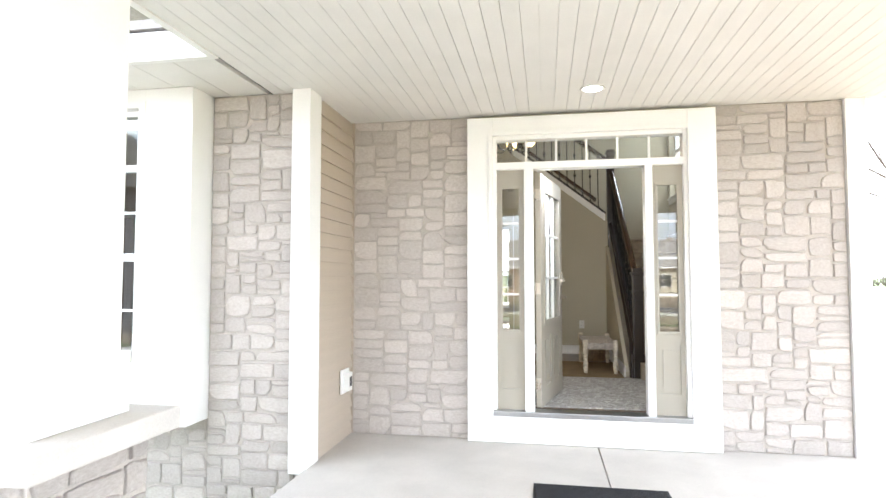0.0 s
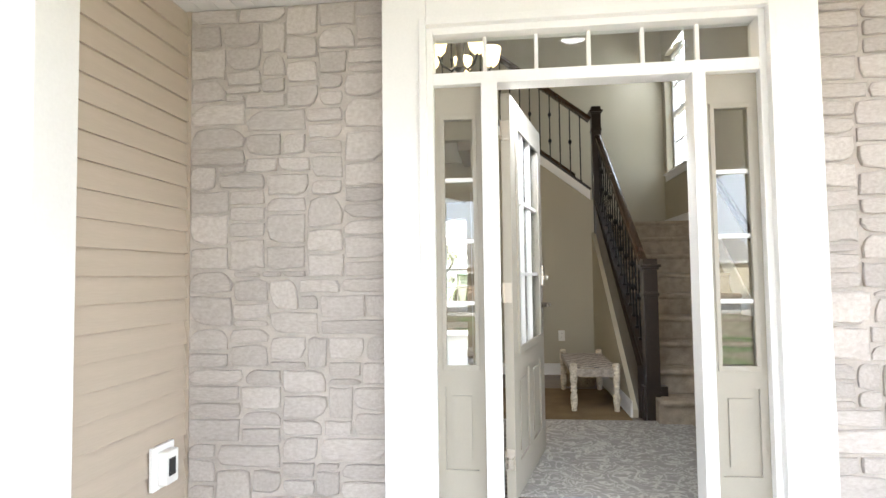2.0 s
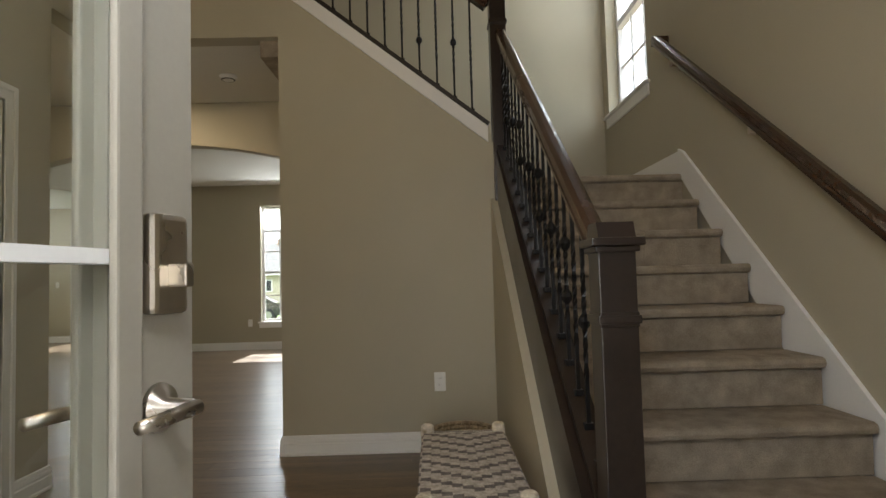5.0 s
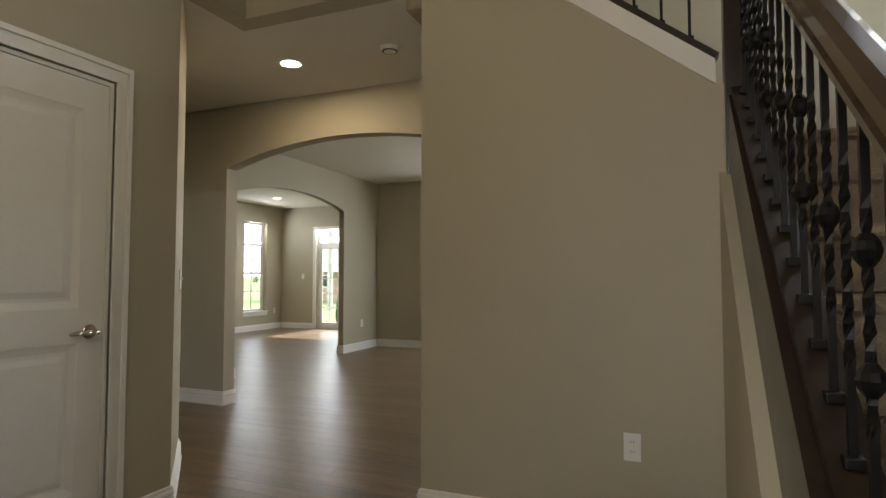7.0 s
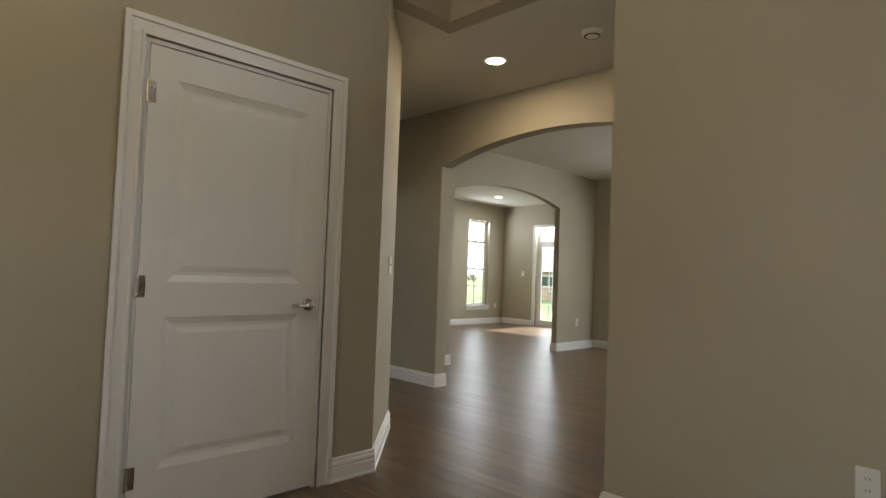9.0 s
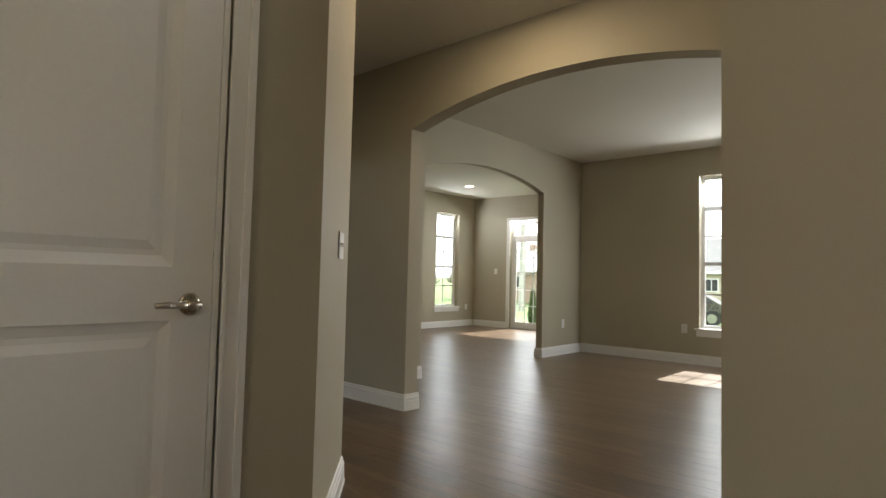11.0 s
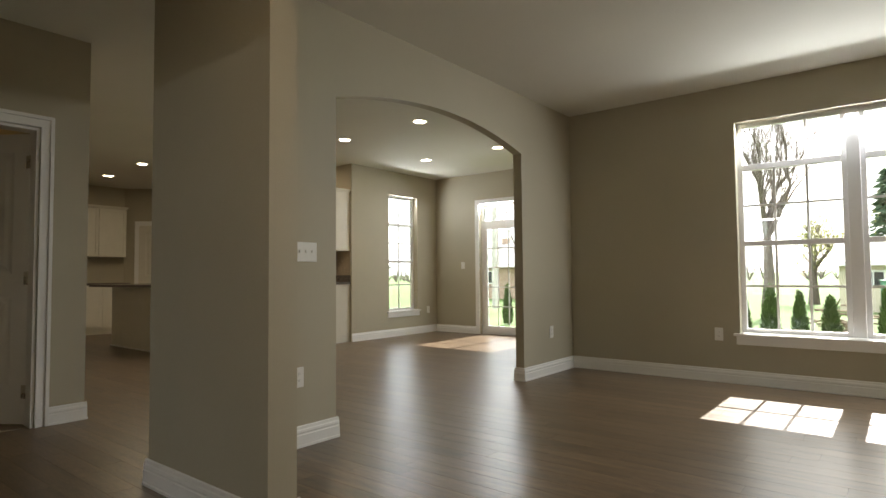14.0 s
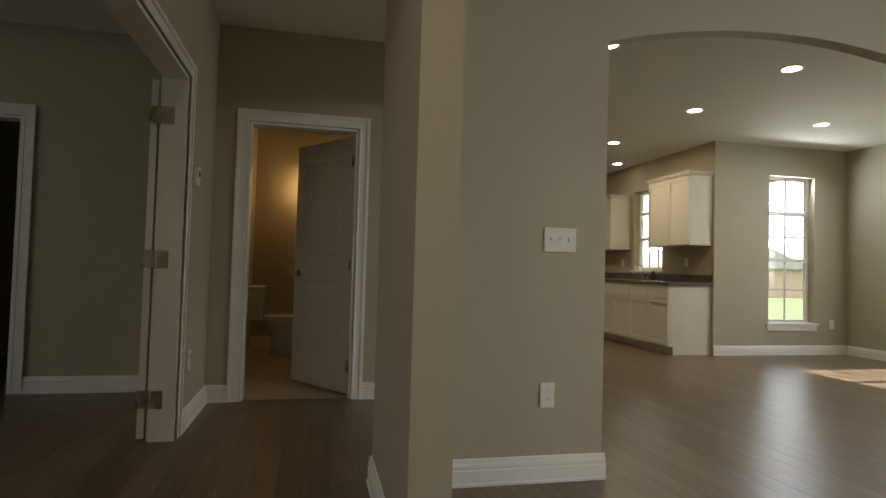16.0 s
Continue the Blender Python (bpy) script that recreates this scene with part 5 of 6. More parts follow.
pc = part("pantry_casing", bm, TRIM)
pc.matrix_world = pose(-12.99, 13.35, 0.0, 0, 0, 45)
tagged(pc, "cream casing round the pantry door", "casing", kind="structure")

# ---- porch ----
earlier = set(bpy.data.objects)
bm = boxes((-2.35, 2.75, -2.2, 4.64, PCEIL + 0.012, PCEIL + 0.06))
tagged(part("ceiling_porch", bm, SOFFIT), "white grooved soffit ceiling over the porch", "ceiling", kind="structure")
pc = bpy.data.objects["ceiling_porch"]
bm = bmesh.new()
x = -2.35
while x < 2.7:
    box(bm, x + 0.0015, x + 0.1005, -2.2, 4.64, PCEIL, PCEIL + 0.012)
    x += 0.102
bm2 = bm
me = bpy.data.meshes.new("soffit_planks")
bmesh.ops.recalc_face_normals(bm2, faces=bm2.faces)
bm2.to_mesh(me)
bm2.free()
me.materials.append(SOFFIT)
tagged(new("ceiling_planks", me), "narrow white soffit planks", "ceiling", kind="structure")
can_light(0.07, 3.97, PCEIL, DAYLENS, "round recessed porch light, lit")
# edges of the porch roof, soffit and fascia over the left wing
tagged(part("fascia", boxes((-2.40, -2.35, -2.2, 2.92, PCEIL - 0.01, PCEIL + 0.20), (-6.0, -2.40, 2.87, 2.92, PCEIL - 0.01, PCEIL + 0.18), (-2.4, 2.8, -2.26, -2.2, PCEIL - 0.15, PCEIL + 0.25), (2.75, 2.8, -2.2, 5.0, PCEIL - 0.01, PCEIL + 0.2), bevel=0.003), EXTRIM), "white fascia boards at the eaves", "fascia", kind="structure")
bm = bmesh.new()
x = -6.0
while x < -2.41:
    box(bm, x + 0.003, min(x + 0.298, -2.40), 2.92, 3.70, PCEIL + 0.002, PCEIL + 0.03)
    x += 0.30
tagged(part("wing_soffit", bm, SOFFIT), "white soffit under the wing's eave", "soffit", kind="structure")
tagged(part("roof_wing", boxes((-6.1, -2.40, 2.86, 4.6, PCEIL + 0.20, PCEIL + 0.26), (-2.42, 2.82, -2.3, 4.7, PCEIL + 0.26, PCEIL + 0.32)), FARROOF), "shingled porch and wing roof", "roof", kind="structure")
# wing wall: core, siding return, corner board
tagged(part("wall_wing", boxes((-6.0, -4.98, 3.70, 3.749, -0.6, PCEIL), (-3.24, -2.03, 3.70, 3.749, -0.6, PCEIL), (-4.98, -3.24, 3.70, 3.749, -0.6, 0.44), (-4.98, -3.24, 3.70, 3.749, 2.40, PCEIL), (-6.0, -2.03, 3.75, 3.90, -0.6, -0.26), (-2.16, -2.03, 3.90, 4.64, -0.6, PCEIL)), MORTAR), "wall of the front wing", "wall", kind="structure")
tagged(part("corner_board", boxes((-2.15, -2.005, 3.585, 3.80, -0.30, PCEIL), bevel=0.004), EXTRIM), "white corner board of the front wing", "trim", kind="structure")
sd_wall = empty("siding_wall", "tan lap siding on the porch return wall", "siding", kind="structure")
bm = bmesh.new()
prism(bm, [(0, 0), (0.022, 0), (0.022, 0.004), (0.004, 0.118), (0, 0.118)], "y", 3.80, 4.60)
first = part("siding_board", bm, SIDING, sd_wall)
first.location = (-2.03, 0, PZ + 0.005)
for i in range(1, 24):
    o = new("siding_board", first.data)
    o.parent = sd_wall
    o.location = (-2.03, 0, PZ + 0.005 + i * 0.116)
tagged(part("siding_trim", boxes((-2.03, -2.0, 4.585, 4.60, PZ, PCEIL)), SIDING), "tan inside corner strip", "trim", kind="structure")
eb = empty("exterior_outlet", "white weatherproof outlet box on the siding", "outlet", pose(-2.008, 4.36, 0.24, 0, 0, 90))
part("mounting_block", boxes((-0.085, 0.085, -0.02, 0, -0.10, 0.10), bevel=0.004), EXTRIM, eb)
part("cover", boxes((-0.05, 0.05, -0.065, -0.02, -0.08, 0.075), bevel=0.008), PLASTIC, eb)
part("latch", boxes((-0.03, 0.02, -0.069, -0.064, -0.04, 0.04)), BLACK, eb)
# box bay with a grille window
tagged(part("bay_box", boxes((-5.2, -4.98, 3.40, 3.70, 0.05, PCEIL), (-3.24, -2.85, 3.40, 3.70, 0.05, PCEIL), (-4.98, -3.24, 3.40, 3.70, 0.05, 0.44), (-4.98, -3.24, 3.40, 3.70, 2.40, PCEIL), bevel=0.004), EXTRIM), "white panelled box bay on the front wing", "bay", kind="structure")
for a, b in ((-4.98, -4.15), (-4.07, -3.24)):
    sash_window("window_7" if a < -4.5 else "window_8", "x", 3.60, -1, a, b, 0.44, 2.40, [(1.28, 0.06), (1.96, 0.05)], "white vinyl bay window with grilles", cols=3, depth=0.09)
tagged(part("bay_mullion", boxes((-4.15, -4.07, 3.43, 3.60, 0.44, 2.40)), EXTRIM), "white post in the bay window", "mullion", kind="structure")
tagged(part("bay_casing", boxes((-3.29, -3.235, 3.385, 3.402, 0.40, 2.45), (-5.0, -3.29, 3.385, 3.402, 2.40, 2.45), (-5.0, -3.235, 3.37, 3.402, 0.37, 0.42), bevel=0.003), EXTRIM), "white casing round the bay window", "casing", kind="structure")
tagged(part("corner_board", boxes((2.05, 2.20, 4.55, 4.80, -0.5, PCEIL), bevel=0.004), EXTRIM), "white corner board at the porch end", "trim", kind="structure")


def porch_post():
    root = empty("porch_post", "white square porch column on a stone pedestal", "column", Matrix.Translation((-2.14, 1.42, PZ)))
    h = PCEIL - PZ
    part("shaft", boxes((-0.20, 0.20, -0.20, 0.20, 0.90, h), bevel=0.004), EXTRIM, root)
    part("base_trim", boxes((-0.225, 0.225, -0.225, 0.225, 0.86, 1.10), bevel=0.005), EXTRIM, root)
    part("cap_stone", boxes((-0.36, 0.36, -0.36, 0.36, 0.77, 0.86), bevel=0.012), CONCRETE, root, "pale cast stone cap")
    ped = part("pedestal", boxes((-0.27, 0.27, -0.27, 0.27, -0.3, 0.77)), MORTAR, root)
    return ped


PEDESTAL = porch_post()
dm = empty("door_mat", "black ribbed rubber door mat on the porch", "door mat", Matrix.Translation((0.05, 3.30, PZ)))
part("mat_base", boxes((-0.43, 0.43, -0.28, 0.28, 0, 0.008), bevel=0.003), RUBBER, dm)
for i in range(26):
    part("rib", boxes((-0.41, 0.41, -0.262 + i * 0.0205, -0.252 + i * 0.0205, 0.008, 0.014)), RUBBER, dm)
set_in_place(earlier)

# ---- outdoors ----
GZ = -0.8
bm = bmesh.new()
bmesh.ops.create_grid(bm, x_segments=4, y_segments=4, size=2500, matrix=Matrix.Translation((0, 0, GZ)))
tagged(part("ground", bm, GRASS), "spring-green grass reaching to the horizon", "ground", kind="structure")
bm = bmesh.new()
bmesh.ops.create_grid(bm, x_segments=60, y_segments=36, size=1, matrix=Matrix.Translation((0, -9.5, GZ + 0.02)) @ Matrix.Diagonal((22, 11, 1, 1)))
for v in bm.verts:
    v.co.z += 0.10 * noise.noise(Vector((v.co.x * 0.7, v.co.y * 0.7, 0))) + 0.05 * noise.noise(v.co * 2.3)
tagged(part("front_yard", bm, DIRT), "bare lumpy soil of the unfinished front yard", "soil", kind="structure")
# soil sheet added over the grass to keep its green bounce off the porch
tagged(part("side_yard", boxes((2.6, 30, 1.5, 30, GZ - 0.1, GZ + 0.03)), DIRT), "soil-coloured sheet beside the house, added to tone down green bounce", "soil", kind="structure")
bm = bmesh.new()
bmesh.ops.create_grid(bm, x_segments=50, y_segments=24, size=1, matrix=Matrix.Translation((0, -45, GZ + 0.05)) @ Matrix.Diagonal((60, 15.5, 1, 1)))
for v in bm.verts:
    v.co.z += 0.16 * noise.noise(Vector((v.co.x * 0.3, v.co.y * 0.3, 4)))
tagged(part("far_lot", bm, DIRT), "bare soil of building lots across the street", "soil", kind="structure")
tagged(part("walkway", boxes((-0.9, 1.3, -14, -2.2, GZ - 0.1, -0.42), bevel=0.01), CONCRETE), "concrete walk to the porch", "walkway", kind="structure")
tagged(part("driveway", boxes((-11, -5.5, -21, 3.0, GZ - 0.1, GZ + 0.14), bevel=0.01), CONCRETE), "pale concrete driveway", "driveway", kind="structure")
tagged(part("road", boxes((-200, 200, -29, -21, GZ - 0.1, GZ + 0.06)), ROADM), "grey asphalt street", "road", kind="structure")
tagged(part("kerb", boxes((-200, 200, -21, -20.8, GZ - 0.1, GZ + 0.18)), CONCRETE), "concrete kerb along the street", "kerb", kind="structure")


def bare_tree(name, x, y, h, r, seed, label, depth=5, spread=0.55, leaves=None, forks=3):
    """Trunk and leafless limbs, forking down to twigs."""
    rng = random.Random(seed)
    root = empty(name, label, "tree", Matrix.Translation((x, y, GZ)))
    trunk, crown = bmesh.new(), bmesh.new()
    tips = []

    def grow(p, d, length, rad, level):
        bm = trunk if level == 0 else crown
        n = 4 if level < 2 else 3
        for i in range(n):
            q = p + d * (length / n)
            r1 = rad * (1 - 0.12)
            rod(bm, p, q, rad, r1, sides=8 if level < 2 else 5 if level < 3 else 3)
            p, rad = q, r1
            d = (d + Vector((rng.gauss(0, 0.07), rng.gauss(0, 0.07), 0.05))).normalized()
            if level > 0 and level < depth and rng.random() < 0.75:
                s = (d + Vector((rng.gauss(0, 1), rng.gauss(0, 1), rng.gauss(0.3, 0.5))) * spread).normalized()
                grow(p, s, length * rng.uniform(0.45, 0.7), rad * 0.5, level + 1)
        if level < depth:
            for j in range(forks if level == 0 else 2):
                s = (d + Vector((rng.gauss(0, 1), rng.gauss(0, 1), rng.gauss(0.2, 0.3))) * spread).normalized()
                grow(p, s, length * rng.uniform(0.62, 0.85), rad * 0.72, level + 1)
        else:
            tips.append(p)
    grow(Vector((0, 0, -0.1)), Vector((0, 0, 1)), h * 0.26, r, 0)
    part("trunk", trunk, BARK, root)
    part("crown", crown, BARK, root)
    if leaves:
        bm = bmesh.new()
        for p in tips:
            for j in range(7):
                q = p + Vector((rng.gauss(0, 0.25), rng.gauss(0, 0.25), rng.gauss(-0.15, 0.3)))
                m = Matrix.Translation(q) @ Euler((rng.uniform(0, 6), rng.uniform(0, 6), rng.uniform(0, 6))).to_matrix().to_4x4()
                s = rng.uniform(0.03, 0.08)
                f = [bm.verts.new(m @ Vector(v)) for v in ((-s, -s * 0.4, 0), (s, -s * 0.4, 0), (s, s * 0.4, 0), (-s, s * 0.4, 0))]
                bm.faces.new(f)
        part("leaves", bm, leaves, root)
    return root


def conifer(name, x, y, h, rad, seed, label, material, rows=26, per=26, leaf=0.16, column=False):
    """Trunk with drooping sprays in uneven tiers, or the tight flame of a thuja."""
    rng = random.Random(seed)
    root = empty(name, label, "tree", Matrix.Translation((x, y, GZ)))
    bm = bmesh.new()
    rod(bm, (0, 0, -0.1), (0, 0, h * 0.9), rad * 0.09, 0.01, sides=7)
    part("trunk", bm, BARK, root)
    bm = bmesh.new()
    for i in range(rows):
        f = i / (rows - 1)
        z = h * (0.04 + 0.95 * f)
        if column:
            rr = rad * min(1, 0.62 + f * 2.0) * (1 - f) ** 0.55
        else:
            rr = rad * (1 - f) ** 0.9 * rng.uniform(0.75, 1.1)
        for j in range(max(5, int(per * (1 - 0.7 * f)))):
            a = rng.uniform(0, 2 * math.pi)
            k_ = rng.uniform(0.55, 1.0) if column else rng.uniform(0.15, 1.0)
            p = Vector((math.cos(a) * rr * k_, math.sin(a) * rr * k_, z + rng.gauss(0, h * 0.012) - (0 if column else 0.12 * rr * k_)))
            s = leaf * rng.uniform(0.6, 1.3)
            out = Vector((math.cos(a), math.sin(a), 1.6 if column else -0.25)).normalized()
            side = out.cross(Vector((rng.gauss(0, 0.4), rng.gauss(0, 0.4), 1))).normalized()
            tip = p + out * s * 1.5
            v = [bm.verts.new(q) for q in (p - side * s * 0.5, p + side * s * 0.5, tip)]
            w = bm.verts.new(p + Vector((0, 0, s * 0.4)))
            bm.faces.new((v[0], v[1], v[2]))
            bm.faces.new((v[0], w, v[2]))
    part("crown", bm, material, root)
    return root


thuja = conifer("thuja", -4.05, 21.5, 1.42, 0.21, 3, "small flame-shaped thuja planted in a row", THUJA, rows=44, per=60, leaf=0.055, column=True)
thuja["group"] = "row of thujas"
rng = random.Random(5)
for i in range(1, 17):
    o = copy_thing(thuja, Matrix.Translation((-4.05 + 0.49 * i + rng.uniform(-0.06, 0.06), 21.5 + rng.uniform(-0.1, 0.1), GZ)) @ Matrix.Rotation(i * 1.3, 4, "Z"))
    o.scale = (1.0 + rng.uniform(-0.1, 0.1),) * 2 + (rng.uniform(0.9, 1.08),)
for i in range(3):
    copy_thing(thuja, Matrix.Translation((-12.6 + 0.9 * i, 26.0, GZ)) @ Matrix.Rotation(i * 2.1, 4, "Z"))
bare_tree("bare_tree", -5.6, 34, 12.5, 0.27, 14, "large leafless tree with forking grey limbs", depth=6, spread=0.36, forks=5)
bare_tree("willow", -5.3, 46, 7.5, 0.30, 4, "tree with fresh yellow-green buds", depth=4, spread=0.7, leaves=WILLOW)
bare_tree("bare_tree", 3.2, 48, 8.5, 0.2, 21, "leafless tree behind the neighbouring house")
bare_tree("bare_tree", 1.2, 58, 8, 0.2, 24, "leafless tree behind the neighbouring house")
bare_tree("bare_tree", 9.6, 17, 11, 0.22, 8, "leafless tree beside the house")
bare_tree("bare_tree", 9.0, 12.5, 8, 0.14, 31, "slender leafless tree outside the stair window", spread=0.5)
bare_tree("bare_tree", -20, 40, 9, 0.18, 41, "leafless tree in the garden")
for i, (x, y) in enumerate(((-12, -44), (-6, -47), (1, -45), (8, -50), (15, -44), (-19, -46))):
    bare_tree("bare_tree", x, y, 9, 0.2, 50 + i, "leafless tree across the street", depth=4)
conifer("spruce", -2.2, 60, 9.0, 1.75, 6, "tall dark spruce behind the houses", SPRUCE, rows=34, per=46, leaf=0.40)
conifer("spruce", -0.6, 62, 8.6, 1.8, 7, "tall dark spruce behind the houses", SPRUCE, rows=34, per=46, leaf=0.40)


def house(name, x0, x1, y0, y1, eave, ridge, wallm, label, front=-1, windows=(), door=None):
    """A single-storey house with a gabled roof, its ridge along x, and openings on one long side."""
    root = empty(name, label, "house", Matrix.Translation((0, 0, 0)))
    part("wall", boxes((x0, x1, y0, y1, GZ - 0.1, eave)), wallm, root)
    ym = (y0 + y1) / 2
    bm = bmesh.new()
    prism(bm, [(y0 - 0.5, eave - 0.05), (y1 + 0.5, eave - 0.05), (ym, ridge)], "x", x0 - 0.4, x1 + 0.4)
    roof = part("roof", bm, FARROOF, root)
    part("chimney", boxes((x0 + 4.2, x0 + 4.7, ym - 0.3, ym + 0.3, eave, ridge + 0.35)), FARBRICK, roof)
    part("fascia", boxes((x0 - 0.4, x1 + 0.4, y0 - 0.56, y0 - 0.5, eave - 0.16, eave + 0.02), (x0 - 0.4, x1 + 0.4, y1 + 0.5, y1 + 0.56, eave - 0.16, eave + 0.02)), EXTRIM, root)
    f = y0 if front < 0 else y1
    for a, w, z0, z1 in windows:
        lo, hi = sorted((f, f + front * 0.06))
        win = part("window", boxes((a, a + w, lo, hi, z0, z1)), EXTRIM, root)
        lo, hi = sorted((f + front * 0.06, f + front * 0.075))
        part("pane", boxes((a + 0.08, a + w / 2 - 0.03, lo, hi, z0 + 0.08, z1 - 0.08), (a + w / 2 + 0.03, a + w - 0.08, lo, hi, z0 + 0.08, z1 - 0.08)), DARKGLASS, win)
    return root


house("neighbour_house", -3.7, 11.5, 40, 47, 1.42, 2.42, FARWALL, "pale yellow single-storey house with a low grey roof", windows=((-2.9, 0.9, 0.3, 1.05), (0.3, 1.5, -0.3, 1.1), (3.4, 0.8, 0.4, 1.1), (6.0, 1.0, 0.3, 1.1)))
dk = empty("timber_deck", "timber deck with a rail behind the neighbouring house", "deck", Matrix.Translation((-1.2, 38.2, GZ)))
part("platform", boxes((0, 3.8, 0, 1.8, 0.35, 0.45)), WOODFENCE, dk)
for i in range(9):
    part("post", boxes((i * 0.46, i * 0.46 + 0.07, 0, 0.07, 0, 1.25)), WOODFENCE, dk)
part("rail", boxes((0, 3.8, 0.0, 0.075, 1.2, 1.28)), WOODFENCE, dk)
house("brick_house", -31, -19, 44, 52, 1.7, 3.6, FARBRICK, "low brown brick house across the gardens", windows=((-29.5, 1.4, 0.3, 1.3), (-26.5, 1.4, 0.3, 1.3), (-22.5, 1.8, 0.3, 1.3)))
house("grey_house", -17.5, -11.5, 52, 58, 1.9, 4.6, FARWALL, "pale gabled house across the gardens", windows=((-16.5, 1.0, 0.4, 1.4), (-14, 1.0, 0.4, 1.4)))
house("brick_house", -62, -46, 44, 54, 1.9, 3.9, FARBRICK, "low brown brick house beyond the lawn", windows=((-60, 1.5, 0.2, 1.3), (-55, 1.5, 0.2, 1.3), (-50, 1.5, 0.2, 1.3)))
house("street_house", -16, -2, -58, -48, 2.2, 5.2, FARBRICK, "brick house across the street", front=1, windows=((-14, 1.6, 0.2, 1.5), (-9, 1.6, 0.2, 1.5), (-5, 1.6, 0.2, 1.5)))
house("street_house", 8, 22, -58, -48, 2.2, 5.0, FARWALL, "pale house across the street", front=1, windows=((10, 1.6, 0.2, 1.5), (15, 1.6, 0.2, 1.5)))
# unseen house, added only so the bay panes mirror dark horizontal slats
side = house("side_house", -26, -15, -16, 3, 4.4, 7.4, FARSIDING, "two-storey mauve-grey house with lap siding, unseen, added for the bay panes to reflect")
for i in range(34):
    part("siding_board", boxes((-15.0, -14.97, -16, 3, GZ + i * 0.15, GZ + i * 0.15 + 0.02)), FARSIDING, side)
pole = empty("utility_pole", "weathered wooden utility pole with a cross-arm", "utility pole", Matrix.Translation((-18.3, 33.8, GZ)))
bm = bmesh.new()
rod(bm, (0, 0, -0.2), (0, 0, 9.0), 0.17, 0.12, sides=12)
part("shaft", bm, WOODFENCE, pole)
part("cross_arm", boxes((-1.1, 1.1, -0.06, 0.06, 8.2, 8.34), bevel=0.01), WOODFENCE, pole)
for x in (-0.95, -0.4, 0.4, 0.95):
    bm = bmesh.new()
    lathe(bm, [(0.03, 8.34), (0.05, 8.38), (0.035, 8.42), (0.05, 8.46), (0.02, 8.5)], Matrix.Translation((x, 0, 0)), 10)
    part("insulator", bm, CERAMIC, pole)
fn = empty("garden_fence", "weathered board fence at the garden's end", "fence", Matrix.Translation((-1.8, 31, GZ)), kind="")
for i in range(40):
    part("board", boxes((i * 0.15, i * 0.15 + 0.14, 0, 0.02, 0, 1.02 + 0.02 * (i % 3))), WOODFENCE, fn)
gs = empty("green_bin", "green slatted garden bin behind the fence", "bin", Matrix.Translation((-2.05, 33.5, GZ)))
part("bin_body", boxes((0, 1.4, 0, 0.8, 0.75, 1.45), (0.1, 1.3, 0.1, 0.7, 0, 0.75), bevel=0.03), GREENM, gs)
part("bin_lid", boxes((-0.04, 1.44, -0.04, 0.84, 1.45, 1.50), bevel=0.02), GREENM, gs)
rng = random.Random(9)
bm = bmesh.new()
for i in range(90):
    a = Vector((rng.gauss(0, 0.55), rng.gauss(0, 0.4), abs(rng.gauss(0, 0.35))))
    d = Vector((rng.gauss(0, 1), rng.gauss(0, 1), rng.gauss(0, 0.4))).normalized() * rng.uniform(0.3, 0.8)
    rod(bm, a, a + d, 0.03, 0.02, sides=5)
wp = part("brush_pile", bm, STRAW)
wp.location = (-2.7, 26, GZ)
tagged(wp, "heap of cut branches on the lawn", "brush pile", kind="stuff")


def car(x, y, turn, label):
    root = empty("car", label, "car", pose(x, y, GZ, 0, 0, turn))
    bm = bmesh.new()
    prism(bm, [(-2.2, 0.3), (-2.15, 0.75), (-1.3, 0.9), (-0.7, 1.42), (0.9, 1.45), (1.7, 0.95), (2.2, 0.88), (2.25, 0.35)], "y", -0.85, 0.85)
    part("body", bm, CARPAINT, root)
    bm = bmesh.new()
    prism(bm, [(-1.15, 0.93), (-0.66, 1.36), (0.86, 1.39), (1.5, 0.97)], "y", -0.86, 0.86)
    part("side_windows", bm, DARKGLASS, root)
    for wx in (-1.4, 1.4):
        for wy in (-0.8, 0.8):
            bm = bmesh.new()
            rod(bm, (wx, wy - 0.1, 0.33), (wx, wy + 0.1, 0.33), 0.33, sides=20)
            wheel = part("wheel", bm, RUBBER, root)
            bm = bmesh.new()
            rod(bm, (wx, wy - 0.108, 0.33), (wx, wy + 0.108, 0.33), 0.2, sides=16)
            part("rim", bm, STEEL, wheel)


car(-8.2, -16, 80, "dark parked car on the driveway")
car(-9.3, 33, 10, "dark car parked beyond the garden")
# tree line that closes the distance
rng = random.Random(77)
bm = bmesh.new()
for i in range(900):
    a = rng.uniform(0, 2 * math.pi)
    r = rng.uniform(150, 200)
    p = Vector((math.cos(a) * r, math.sin(a) * r, GZ))
    h = rng.uniform(3.5, 8)
    for j in range(6):
        q = p + Vector((rng.gauss(0, 1.6), rng.gauss(0, 1.6), h * rng.uniform(0.5, 1)))
        rod(bm, p, q, 0.16, 0.03, sides=3)
tl = part("far_woods", bm, BARK)
tagged(tl, "far leafless woods on the horizon", "woods", kind="stuff")

# ---- stone veneer ----


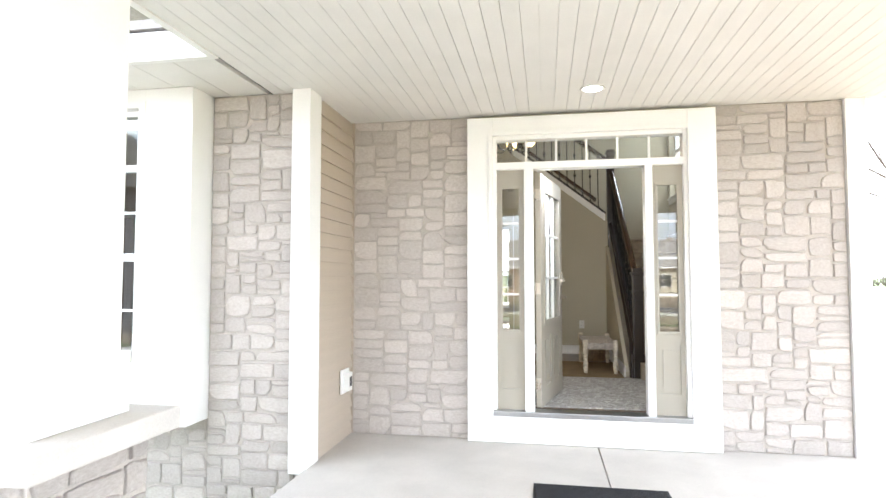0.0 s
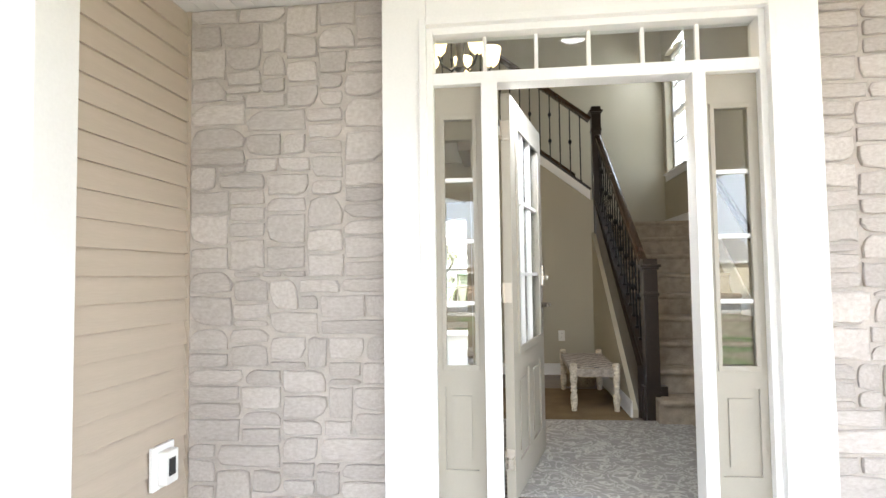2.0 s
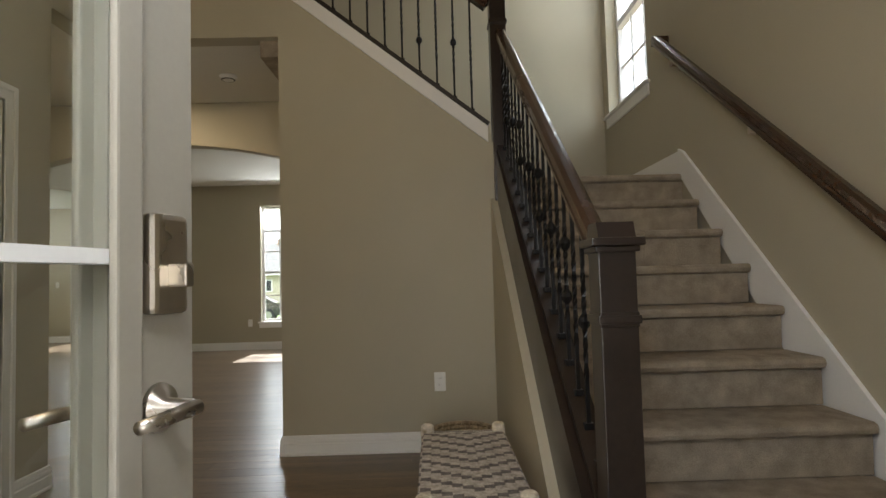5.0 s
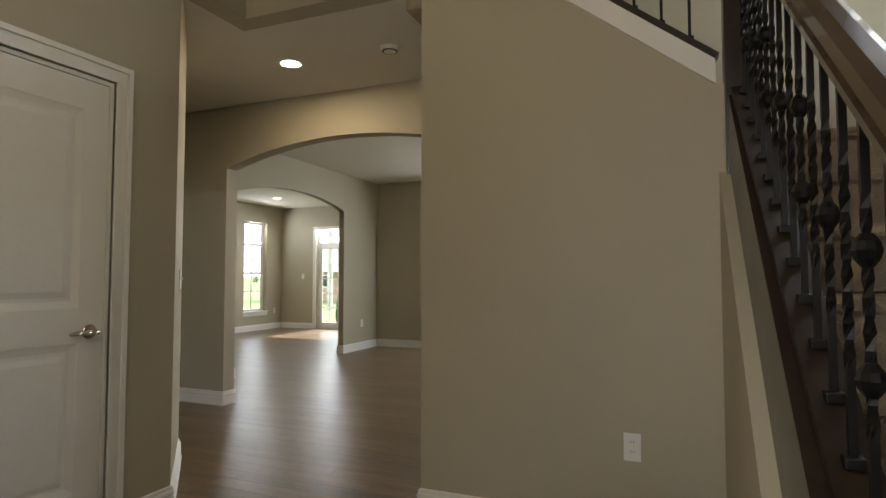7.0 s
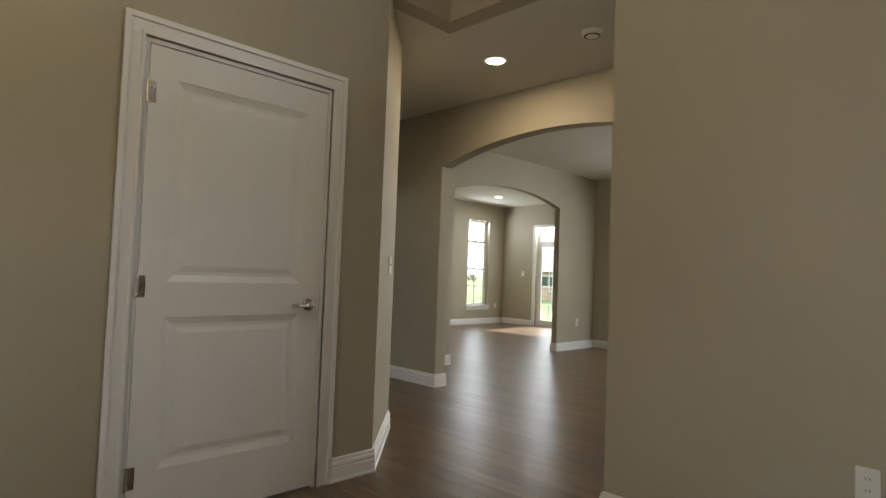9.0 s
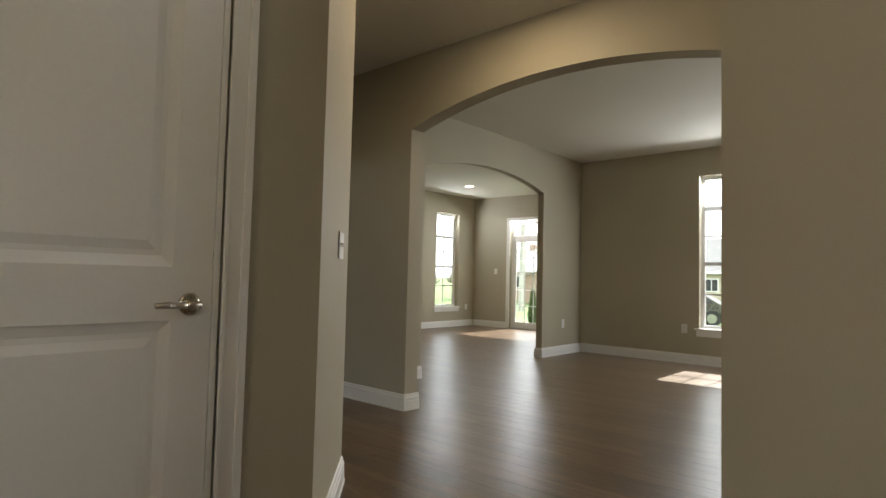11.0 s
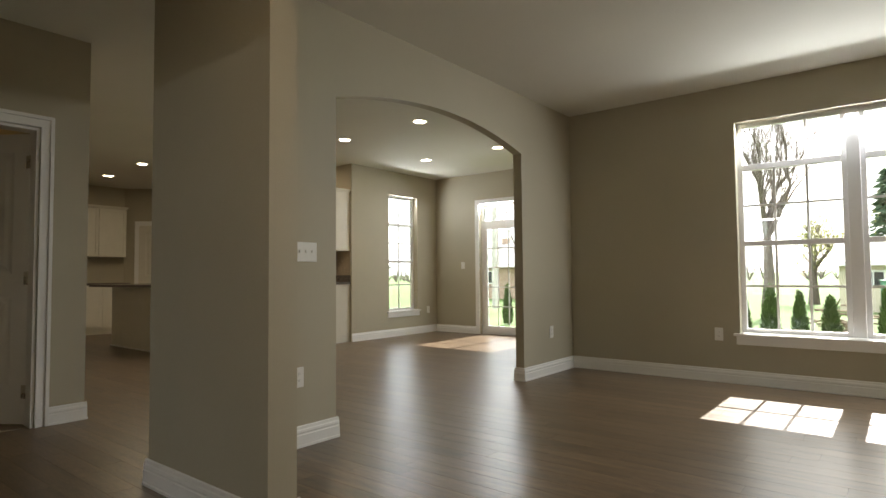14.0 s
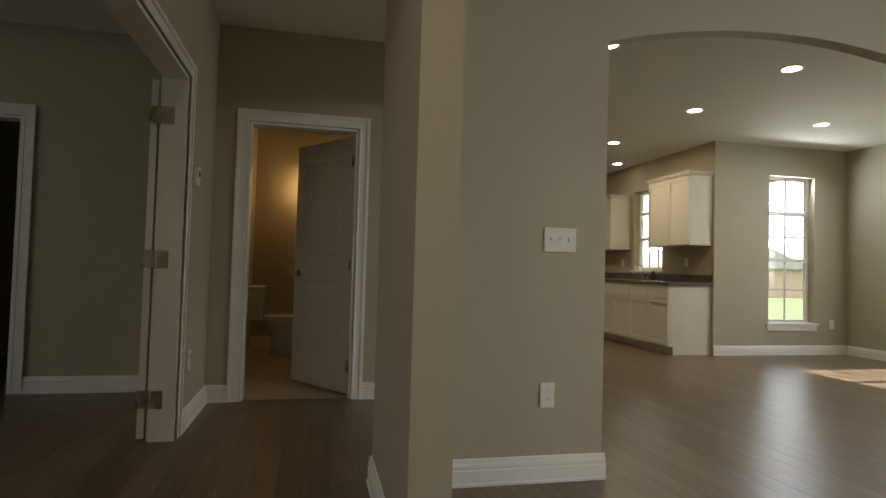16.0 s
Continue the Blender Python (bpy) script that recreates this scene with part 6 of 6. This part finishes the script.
def stone_mesh(seed):
    """A roughly cut block filling the unit square in x and z, its face towards -y, corners knocked off."""
    rng = random.Random(seed)
    n = [(0.0, 0.0), (0.3, 0.0), (0.7, 0.0), (1.0, 0.0), (1.0, 0.5), (1.0, 1.0), (0.7, 1.0), (0.3, 1.0), (0.0, 1.0), (0.0, 0.5)]
    jit = [(x + rng.uniform(-0.025, 0.015) * (1 if x > 0.5 else -1), z + rng.uniform(-0.06, 0.03) * (1 if z > 0.5 else -1)) for x, z in n]
    for c in (0, 3, 5, 8):
        x, z = jit[c]
        e = rng.choice((0.0, 0.01, 0.01, 0.02, 0.03, 0.05, 0.10))
        jit[c] = (x + (e if x < 0.5 else -e), z + (e * 1.4 if z < 0.5 else -e * 1.4))
    bm = bmesh.new()
    back = [bm.verts.new((x, 0.0, z)) for x, z in jit]
    mid = [bm.verts.new((x, -0.70 + rng.uniform(-0.12, 0.12), z)) for x, z in jit]
    front = [bm.verts.new((0.5 + (x - 0.5) * 0.93, -0.95 + rng.uniform(-0.14, 0.14), 0.5 + (z - 0.5) * 0.86)) for x, z in jit]
    c = bm.verts.new((rng.uniform(0.35, 0.65), -1.0 + rng.uniform(-0.12, 0.12), rng.uniform(0.35, 0.65)))
    k_ = len(jit)
    for i in range(k_):
        j = (i + 1) % k_
        bm.faces.new((back[i], back[j], mid[j], mid[i]))
        bm.faces.new((mid[i], mid[j], front[j], front[i]))
        bm.faces.new((front[i], front[j], c))
    bmesh.ops.recalc_face_normals(bm, faces=bm.faces)
    me = bpy.data.meshes.new("stone")
    bm.to_mesh(me)
    bm.free()
    me.materials.append(STONE)
    return me


STONES = [stone_mesh(100 + i) for i in range(40)]


def lay(parent, u0, u1, z0, z1, place, seed, depth=0.018, gap=0.012):
    """Squared rubble in broken courses: blocks of one, two or three thin layers, no joint running on over the one below. place(u, z) gives the matrix of a block's lower left back corner."""
    rng = random.Random(seed)
    cu, cz = 0.022, 0.042
    nu, nz = max(6, round((u1 - u0) / cu)), round((z1 - z0) / cz)
    cu, cz = (u1 - u0) / nu, (z1 - z0) / nz
    used = np.zeros((nz, nu), bool)
    joint = np.zeros((nz + 4, nu + 1), bool)
    for r in range(nz):
        for c in range(nu):
            if used[r, c]:
                continue
            free = 0
            while c + free < nu and not used[r, c + free]:
                free += 1
            h = min(rng.choice((1, 2, 2, 2, 3, 3, 3, 4)), nz - r)
            if nz - r - h == 1:
                h = nz - r
            w = rng.randint(*((5, 10), (6, 13), (6, 13), (6, 10))[min(h, 4) - 1])
            if free - w < 5:
                w = free
            for k_ in (1, -1, 2, -2):
                if w < free and r and joint[r - 1, c + w] and 4 < w + k_ < free - 3:
                    w += k_
            while used[r:r + h, c:c + w].any():
                h -= 1
            used[r:r + h, c:c + w] = True
            joint[r:r + h, c + w] = True
            o = new("stone", rng.choice(STONES))
            o.parent = parent
            m = place(u0 + c * cu + gap / 2, z0 + r * cz + gap / 2)
            o.matrix_local = m @ Matrix.Diagonal((w * cu - gap, depth * rng.uniform(0.7, 1.3), h * cz - gap, 1))


def stone_wall(name, label, u0, u1, z0, z1, y, seed):
    bk = part(name, boxes((u0, u1, y - 0.012, y + 0.012, z0, z1)), MORTAR)
    tagged(bk, label, "stone wall", kind="structure")
    lay(bk, u0, u1, z0, z1, lambda u, z: Matrix.Translation((u, y - 0.010, z)), seed)


earlier = set(bpy.data.objects)
stone_wall("wall_stone_left", "pale cut-stone veneer beside the entry", -2.0, -0.952, PZ, PCEIL - 0.001, 4.604, 1)
stone_wall("wall_stone_right", "pale cut-stone veneer beside the entry", 1.082, 2.048, PZ, PCEIL - 0.001, 4.604, 2)
stone_wall("wall_stone_wing", "pale cut-stone veneer on the front wing", -2.848, -2.152, -0.60, PCEIL - 0.001, 3.688, 3)
stone_wall("wall_stone_bay", "pale cut-stone veneer under the box bay", -4.6, -2.852, -0.60, 0.048, 3.688, 4)
set_in_place(earlier)
for a, s in ((0, 5), (90, 6), (180, 7)):
    rot = Matrix.Rotation(radians(a), 4, "Z")
    lay(PEDESTAL, -0.27, 0.27, 0.0, 0.768, lambda u, z, rot=rot: rot @ Matrix.Translation((u, -0.27, z)), s)

# ---- plank floor ----
W, GAPX = 0.127, 0.0012


def plank_mesh(length):
    bm = bmesh.new()
    b = 0.0009
    prism(bm, [(0, -0.012), (0, -b), (b, 0), (W - b, 0), (W, -b), (W, -0.012)], "x", 0, length - GAPX)
    bmesh.ops.recalc_face_normals(bm, faces=bm.faces)
    me = bpy.data.meshes.new("plank")
    bm.to_mesh(me)
    bm.free()
    me.materials.append(OAK)
    return me


LENGTHS = (0.9, 1.2, 1.5)
PLANKS = {n: plank_mesh(n) for n in LENGTHS}
rng = random.Random(12)
verts, faces = [], []
y = 3.90
while y < 16.38:
    x = -13.2 - rng.uniform(0, 0.8)
    while x < 1.8:
        n = rng.choice(LENGTHS)
        x1 = min(x + n, 1.8)
        a = max(x, -13.2)
        if -9.0 < a < -6.18 and 8.52 < y < 9.85 and x1 > -6.18:
            a = -6.18
        inside = not (-9.0 < a < -6.2 and 8.52 < y < 9.85) and not (y > 14.2 and a < -8.2 - n) and not (y > 14.2 and a > -4.3) and not (y < 4.42 and x1 > -2.05)
        if inside and a == x and x1 == x + n and -4.7 < x < 1.0 and 8.45 < y < 14.1:
            o = new("plank", PLANKS[n])
            o.parent = floor
            o.location = (x, y, 0)
        elif inside and x1 - a > 0.02:
            b, i = 0.0009, len(verts)
            for xx in (a, x1 - GAPX):
                for yy, zz in ((y, -0.012), (y, -b), (y + b, 0), (y + W - b, 0), (y + W, -b), (y + W, -0.012)):
                    verts.append((xx, yy, zz))
            for k_ in range(6):
                j = (k_ + 1) % 6
                faces.append((i + k_, i + j, i + 6 + j, i + 6 + k_))
            faces.append(tuple(range(i, i + 6)))
            faces.append(tuple(range(i + 11, i + 5, -1)))
        x += n
    y += W
me = bpy.data.meshes.new("planks_joined")
me.from_pydata(verts, [], faces)
me.materials.append(OAK_REST)
rest = new("planks_joined", me)
rest.parent = floor
rest["kind"] = "stuff"
